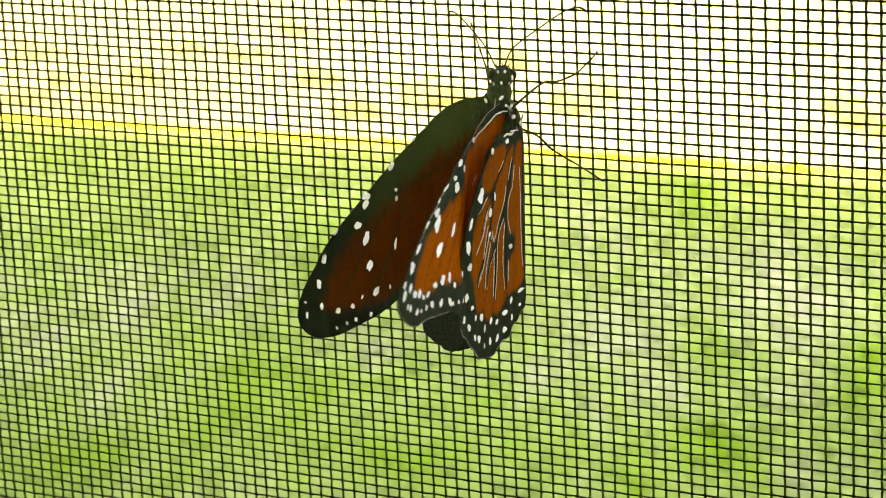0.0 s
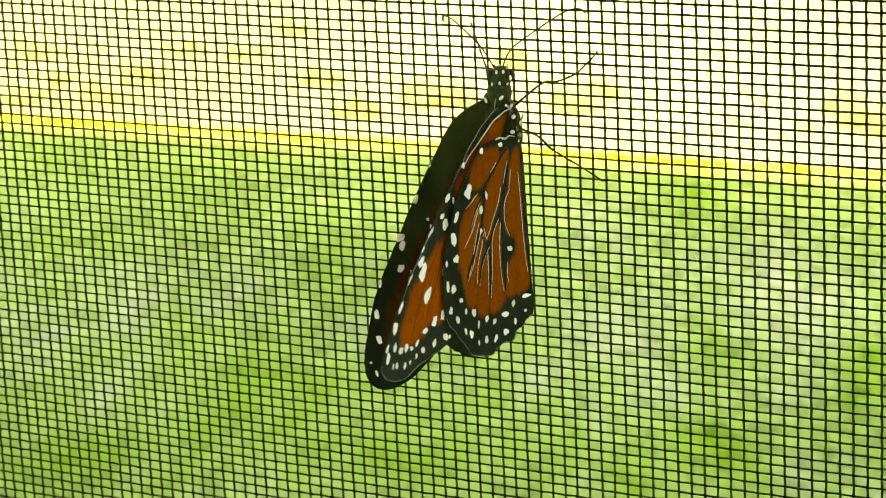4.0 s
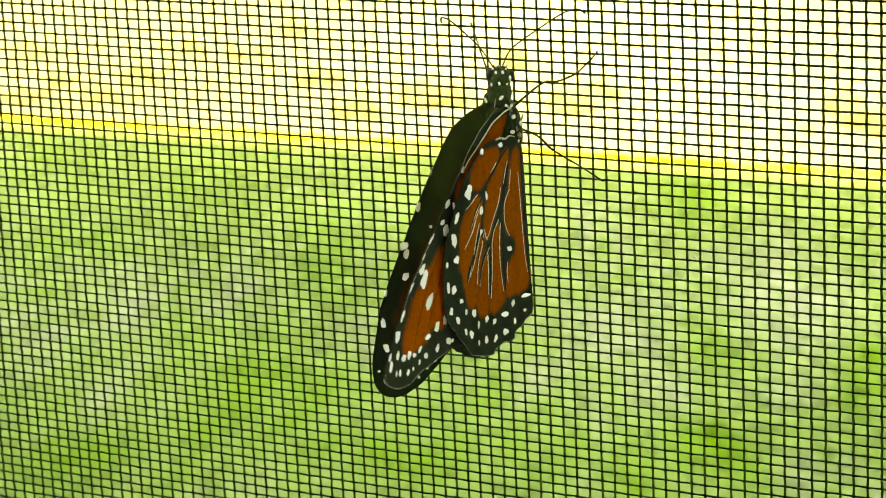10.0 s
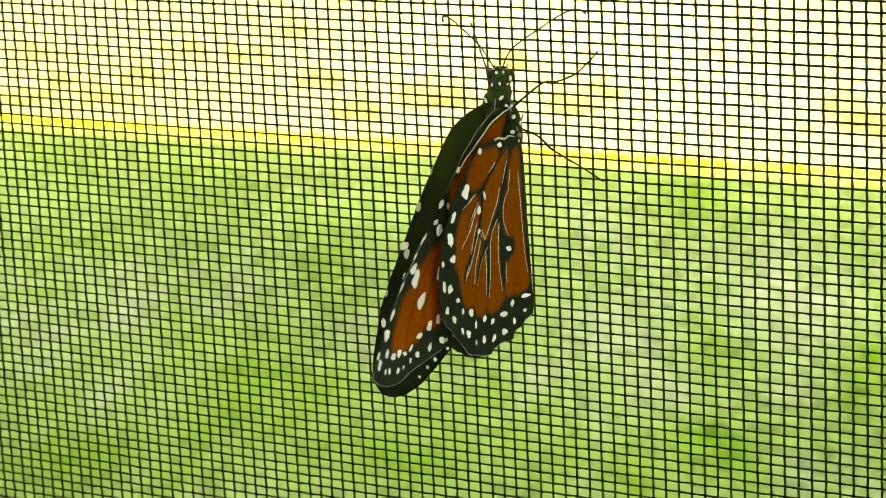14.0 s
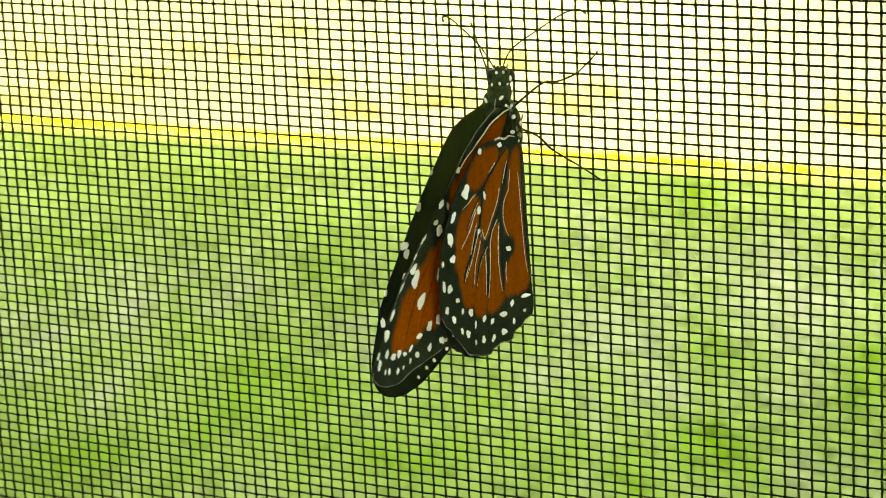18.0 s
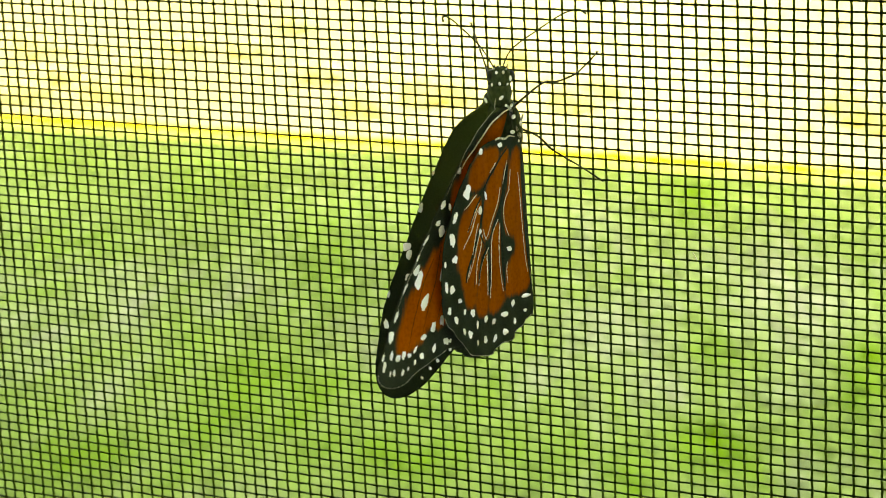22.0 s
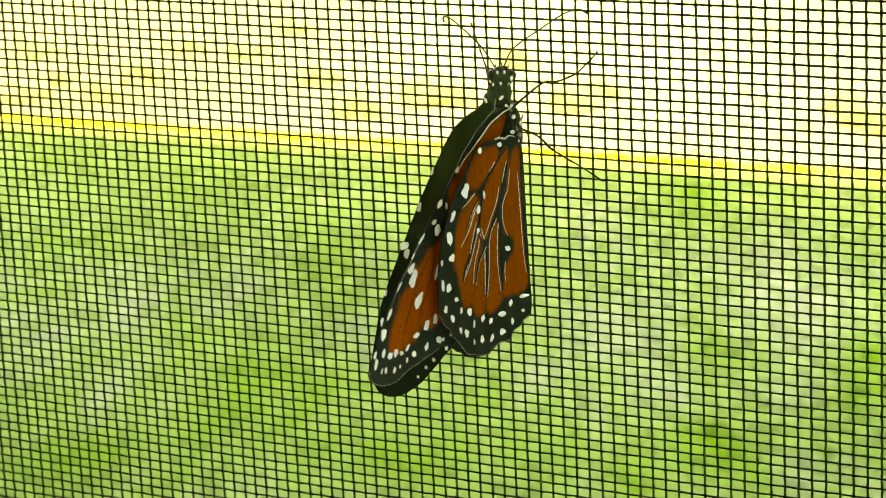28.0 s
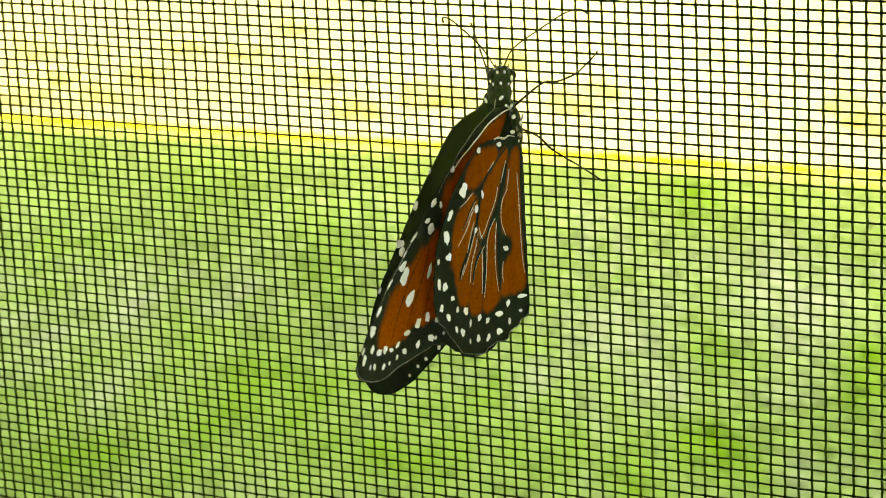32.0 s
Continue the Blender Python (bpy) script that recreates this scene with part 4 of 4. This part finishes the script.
# ---- movement ----
def motions():
    walk(near_hind, [(t, pose(x * MM, y * MM, z * MM, a, b, c)) for t, a, b, c, x, y, z in [
        (0, 15.6, 59.4, 12.5, 2.11, -3.31, 5.40),
        (0.5, 9.1, 52.3, 6.2, 2.18, -3.36, 4.62),
        (1, 7.9, 54.4, 6.5, 2.00, -3.36, 4.00),
        (1.5, 0.5, 49.2, 0.4, 2.05, -3.62, 2.30),
        (2, 0.1, 48.8, -0.0, 2.05, -3.62, 2.30),
        (2.5, -0.0, 48.4, 0.0, 2.05, -3.62, 2.30),
        (3, -0.2, 48.5, 0.0, 2.05, -3.62, 2.30),
        (3.5, -0.5, 50.2, 0.0, 2.05, -3.62, 2.30),
        (5.5, -0.3, 49.7, 0.2, 2.05, -3.62, 2.30),
        (6, -0.4, 49.4, 0.2, 2.05, -3.62, 2.30),
        (6.5, -0.2, 49.7, 0.3, 2.05, -3.62, 2.30),
        (7, -0.5, 48.8, -0.1, 2.05, -3.62, 2.30),
        (7.5, -0.5, 49.2, -0.1, 2.05, -3.62, 2.30),
        (8, -0.7, 49.4, 0.0, 2.05, -3.62, 2.30),
        (8.5, -0.1, 49.5, 0.5, 2.05, -3.62, 2.30),
        (9, -0.1, 49.4, 0.5, 2.05, -3.62, 2.30),
        (9.5, 0.5, 49.9, 0.8, 2.05, -3.62, 2.30),
        (10, 0.6, 50.6, 0.8, 2.05, -3.62, 2.30),
        (10.5, 1.1, 51.8, 1.1, 2.05, -3.62, 2.30),
        (11, 0.8, 50.8, 1.0, 2.05, -3.62, 2.30),
        (11.5, 0.5, 48.6, 0.6, 2.05, -3.62, 2.30),
        (12, 0.7, 48.0, 0.3, 2.05, -3.62, 2.30),
        (12.5, 0.5, 48.8, 0.3, 2.05, -3.62, 2.30),
        (13, 0.0, 48.7, 0.2, 2.05, -3.62, 2.30),
        (13.5, 0.1, 48.1, 0.2, 2.05, -3.62, 2.30),
        (14, 0.2, 48.4, 0.3, 2.05, -3.62, 2.30),
        (14.5, 0.0, 48.6, 0.2, 2.05, -3.62, 2.30),
        (16.5, 0.5, 48.0, 0.3, 2.05, -3.62, 2.30),
        (17, 0.4, 48.5, 0.2, 2.05, -3.62, 2.30),
        (17.5, 0.5, 48.0, 0.3, 2.05, -3.62, 2.30),
        (18, 0.3, 48.4, 0.3, 2.05, -3.62, 2.30),
        (18.5, 0.6, 49.4, 0.8, 2.05, -3.62, 2.30),
        (19, 0.1, 49.2, 0.3, 2.05, -3.62, 2.30),
        (19.5, 0.1, 49.0, 0.3, 2.05, -3.62, 2.30),
        (20, 0.2, 49.2, 0.5, 2.05, -3.62, 2.30),
        (20.5, 0.5, 50.5, 0.7, 2.05, -3.62, 2.30),
        (21, 0.1, 48.3, 0.2, 2.05, -3.62, 2.30),
        (21.5, 0.5, 48.8, 0.6, 2.05, -3.62, 2.30),
        (22, 0.5, 49.5, 0.7, 2.05, -3.62, 2.30),
        (22.5, 0.4, 49.2, 0.5, 2.05, -3.62, 2.30),
        (23, 0.1, 48.0, -0.0, 2.05, -3.62, 2.30),
        (23.5, 0.2, 48.3, 0.2, 2.05, -3.62, 2.30),
        (24, 0.2, 48.1, 0.2, 2.05, -3.62, 2.30),
        (24.5, 0.4, 48.5, 0.1, 2.05, -3.62, 2.30),
        (25, 0.6, 48.4, 0.2, 2.05, -3.62, 2.30),
        (25.5, 0.6, 49.0, 0.1, 2.05, -3.62, 2.30),
        (27.5, -0.3, 48.6, -0.7, 2.05, -3.62, 2.30),
        (28, -0.3, 48.7, -0.7, 2.05, -3.62, 2.30),
        (28.5, -0.3, 48.0, -0.7, 2.05, -3.62, 2.30),
        (29, -0.4, 50.0, -0.1, 2.05, -3.62, 2.30),
        (29.5, -0.7, 48.4, -0.8, 2.05, -3.62, 2.30),
        (30, -0.3, 48.1, -1.0, 2.05, -3.62, 2.30),
        (30.5, -0.1, 48.1, -0.9, 2.05, -3.62, 2.30),
        (31, 0.1, 47.8, -1.1, 2.05, -3.62, 2.30),
        (31.5, -0.3, 47.6, -1.4, 2.05, -3.62, 2.30),
        (32, -0.1, 47.8, -1.4, 2.05, -3.62, 2.30)]])
    walk(near_fore, [(t, pose(x * MM, y * MM, z * MM, a, b, c)) for t, a, b, c, x, y, z in [
        (0, -36.2, 58.3, -37.5, 1.24, 0.10, -0.60),
        (0.5, -28.1, 55.8, -32.2, 1.09, 0.05, -0.20),
        (1, -26.3, 54.2, -26.3, 1.09, 0.02, 0.12),
        (1.5, -12.1, 53.4, -15.4, 1.32, 0.04, 1.00),
        (2, -10.3, 53.2, -13.5, 1.32, 0.04, 1.00),
        (2.5, -8.8, 53.1, -12.1, 1.32, 0.04, 1.00),
        (3, -8.5, 52.5, -10.9, 1.32, 0.04, 1.00),
        (3.5, -8.0, 53.6, -9.4, 1.32, 0.04, 1.00),
        (5.5, -5.4, 51.8, -6.1, 1.32, 0.04, 1.00),
        (6, -5.3, 51.3, -5.8, 1.32, 0.04, 1.00),
        (6.5, -4.7, 52.2, -5.5, 1.32, 0.04, 1.00),
        (7, -4.5, 50.6, -5.2, 1.32, 0.04, 1.00),
        (7.5, -4.3, 51.2, -5.2, 1.32, 0.04, 1.00),
        (8, -3.8, 51.8, -4.7, 1.32, 0.04, 1.00),
        (8.5, -3.7, 50.9, -3.8, 1.32, 0.04, 1.00),
        (9, -3.7, 51.2, -3.9, 1.32, 0.04, 1.00),
        (9.5, -3.6, 51.5, -3.8, 1.32, 0.04, 1.00),
        (10, -3.1, 52.4, -3.5, 1.32, 0.04, 1.00),
        (10.5, -3.1, 53.2, -3.3, 1.32, 0.04, 1.00),
        (11, -4.1, 50.7, -3.1, 1.32, 0.04, 1.00),
        (11.5, -3.1, 49.6, -3.6, 1.32, 0.04, 1.00),
        (12, -2.0, 48.9, -3.7, 1.32, 0.04, 1.00),
        (12.5, -2.8, 49.7, -3.9, 1.32, 0.04, 1.00),
        (13, -2.8, 49.3, -3.5, 1.32, 0.04, 1.00),
        (13.5, -3.0, 48.2, -3.7, 1.32, 0.04, 1.00),
        (14, -2.7, 48.7, -3.4, 1.32, 0.04, 1.00),
        (14.5, -3.5, 47.9, -3.5, 1.32, 0.04, 1.00),
        (16.5, -2.2, 48.4, -3.4, 1.32, 0.04, 1.00),
        (17, -2.4, 48.5, -3.3, 1.32, 0.04, 1.00),
        (17.5, -2.7, 47.8, -3.4, 1.32, 0.04, 1.00),
        (18, -2.4, 48.7, -3.2, 1.32, 0.04, 1.00),
        (18.5, -2.6, 49.8, -2.8, 1.32, 0.04, 1.00),
        (19, -2.9, 48.8, -2.8, 1.32, 0.04, 1.00),
        (19.5, -2.7, 48.8, -2.7, 1.32, 0.04, 1.00),
        (20, -2.5, 49.5, -2.8, 1.32, 0.04, 1.00),
        (20.5, -3.1, 50.6, -2.7, 1.32, 0.04, 1.00),
        (21, -3.0, 46.9, -2.8, 1.32, 0.04, 1.00),
        (21.5, -2.5, 48.3, -2.7, 1.32, 0.04, 1.00),
        (22, -2.9, 48.7, -2.6, 1.32, 0.04, 1.00),
        (22.5, -2.9, 48.2, -2.7, 1.32, 0.04, 1.00),
        (23, -2.7, 46.8, -3.1, 1.32, 0.04, 1.00),
        (23.5, -2.8, 47.2, -3.1, 1.32, 0.04, 1.00),
        (24, -2.4, 47.4, -3.0, 1.32, 0.04, 1.00),
        (24.5, -2.6, 47.5, -3.1, 1.32, 0.04, 1.00),
        (25, -1.9, 48.3, -3.0, 1.32, 0.04, 1.00),
        (25.5, -2.2, 48.4, -3.1, 1.32, 0.04, 1.00),
        (27.5, -2.6, 47.9, -3.6, 1.32, 0.04, 1.00),
        (28, -2.0, 48.5, -3.5, 1.32, 0.04, 1.00),
        (28.5, -1.8, 48.1, -3.7, 1.32, 0.04, 1.00),
        (29, -3.3, 49.7, -3.5, 1.32, 0.04, 1.00),
        (29.5, -1.8, 48.5, -3.7, 1.32, 0.04, 1.00),
        (30, -1.4, 48.1, -3.9, 1.32, 0.04, 1.00),
        (30.5, -0.7, 48.4, -4.0, 1.32, 0.04, 1.00),
        (31, -1.6, 46.6, -4.2, 1.32, 0.04, 1.00),
        (31.5, -1.5, 46.4, -4.5, 1.32, 0.04, 1.00),
        (32, -1.9, 45.5, -4.3, 1.32, 0.04, 1.00)]])
    far = [
        (0, 10.4, -13.3, 0.5, -0.02, 0.17),
        (0.5, 8.5, -16.6, 1.6, -0.12, 0.11),
        (1, 7.2, -17.5, 5.4, -0.05, 0.04),
        (1.5, 15.0, -1.2, 17.2, 0.27, 0.43),
        (2, 16.3, 1.0, 18.5, 0.25, 0.46),
        (2.5, 18.2, 3.1, 19.5, 0.17, 0.36),
        (3, 20.0, 5.6, 20.8, 0.17, 0.48),
        (3.5, 21.2, 6.0, 23.0, 0.16, 0.52),
        (5.5, 23.5, 7.1, 25.4, 0.05, 0.10),
        (6, 23.4, 7.1, 25.7, 0.07, 0.12),
        (6.5, 23.4, 7.1, 26.2, -0.02, 0.12),
        (7, 23.3, 7.3, 25.5, 0.06, 0.02),
        (7.5, 23.4, 7.2, 25.7, 0.04, -0.02),
        (8, 23.4, 7.1, 26.1, -0.02, -0.01),
        (8.5, 23.4, 7.1, 26.1, -0.04, -0.20),
        (9, 23.5, 7.0, 26.6, -0.09, -0.14),
        (9.5, 23.5, 7.1, 26.8, -0.07, -0.17),
        (10, 23.5, 7.1, 26.8, -0.07, -0.17),
        (10.5, 23.5, 7.1, 27.0, -0.02, -0.13),
        (11, 23.5, 7.1, 26.8, -0.07, -0.17),
        (11.5, 23.4, 7.2, 26.9, -0.01, -0.19),
        (12, 23.5, 7.1, 26.3, -0.07, -0.23),
        (12.5, 23.5, 7.0, 26.9, -0.06, -0.12),
        (13, 23.5, 7.1, 26.7, -0.03, -0.16),
        (13.5, 23.5, 7.1, 26.8, -0.07, -0.17),
        (14, 23.5, 7.0, 26.9, -0.06, -0.12),
        (14.5, 23.5, 7.1, 26.8, 0.01, -0.18),
        (16.5, 23.4, 7.1, 26.6, -0.04, -0.21),
        (17, 23.4, 7.1, 26.5, 0.05, -0.22),
        (17.5, 23.4, 7.2, 26.3, 0.00, -0.26),
        (18, 23.4, 7.1, 26.5, 0.05, -0.22),
        (18.5, 23.5, 7.1, 27.2, 0.05, -0.10),
        (19, 23.4, 7.2, 26.8, 0.16, -0.21),
        (19.5, 23.5, 7.1, 26.9, 0.17, -0.16),
        (20, 23.4, 7.3, 26.9, 0.13, -0.22),
        (20.5, 23.4, 7.3, 27.0, 0.20, -0.20),
        (21, 23.4, 7.1, 26.7, 0.11, -0.19),
        (21.5, 23.4, 7.2, 27.1, 0.11, -0.19),
        (22, 23.4, 7.2, 27.1, 0.19, -0.19),
        (22.5, 23.4, 7.2, 27.1, 0.19, -0.19),
        (23, 23.4, 7.2, 26.4, 0.14, -0.29),
        (23.5, 23.3, 7.3, 26.7, 0.09, -0.26),
        (24, 23.3, 7.4, 26.2, 0.23, -0.35),
        (24.5, 23.4, 7.2, 26.6, 0.12, -0.25),
        (25, 23.4, 7.2, 26.4, 0.14, -0.29),
        (25.5, 23.4, 7.2, 26.6, 0.10, -0.24),
        (27.5, 23.4, 7.2, 26.2, 0.19, -0.26),
        (28, 23.5, 7.1, 26.2, 0.18, -0.25),
        (28.5, 23.5, 7.1, 25.9, 0.17, -0.28),
        (29, 23.4, 7.2, 27.2, 0.27, -0.14),
        (29.5, 23.5, 7.1, 26.0, 0.22, -0.24),
        (30, 23.4, 7.2, 25.4, 0.14, -0.29),
        (30.5, 23.4, 7.2, 25.0, 0.19, -0.37),
        (31, 23.5, 7.2, 24.7, 0.16, -0.39),
        (31.5, 23.4, 7.3, 24.3, 0.21, -0.40),
        (32, 23.5, 7.1, 24.4, 0.14, -0.41)]
    walk(far_fore, [(t, pose((0.09 + x) * MM, (1.31 + y) * MM, -1.2 * MM, a, b, c)) for t, a, b, c, x, y in far])
    walk(far_hind, [(t, pose(1.95 * MM, -2.58 * MM, -1.8 * MM, 0, -8 + 0.3 * c, 0.215 * c)) for t, a, b, c, x, y in far])
    walk(head, [(t, pose(x * MM, y * MM, 0)) for t, x, y in [
        (0, 0.22, 0.08), (1.5, 0.15, 0.06), (3.5, 0.03, 0.05), (6, -0.06, 0), (11.5, -0.04, 0), (13, 0, 0), (23, 0, 0), (25, 0.12, 0), (32, 0.15, 0.04)]])
    walk(antenna_a, [(t, pose(-0.4 * MM, 5.7 * MM, 0, 0, 0, c)) for t, c in [
        (0, -5.5), (1.5, -4), (3.5, -1), (6, 1.5), (10, 1.5), (14, 0), (23, 0), (28, 0.5), (32, 1.5)]])
    walk(antenna_b, [(t, pose(0.7 * MM, 5.8 * MM, 0, 0, 0, c)) for t, c in [(0, 0.8), (3.5, 0), (32, -0.5)]])


motions()
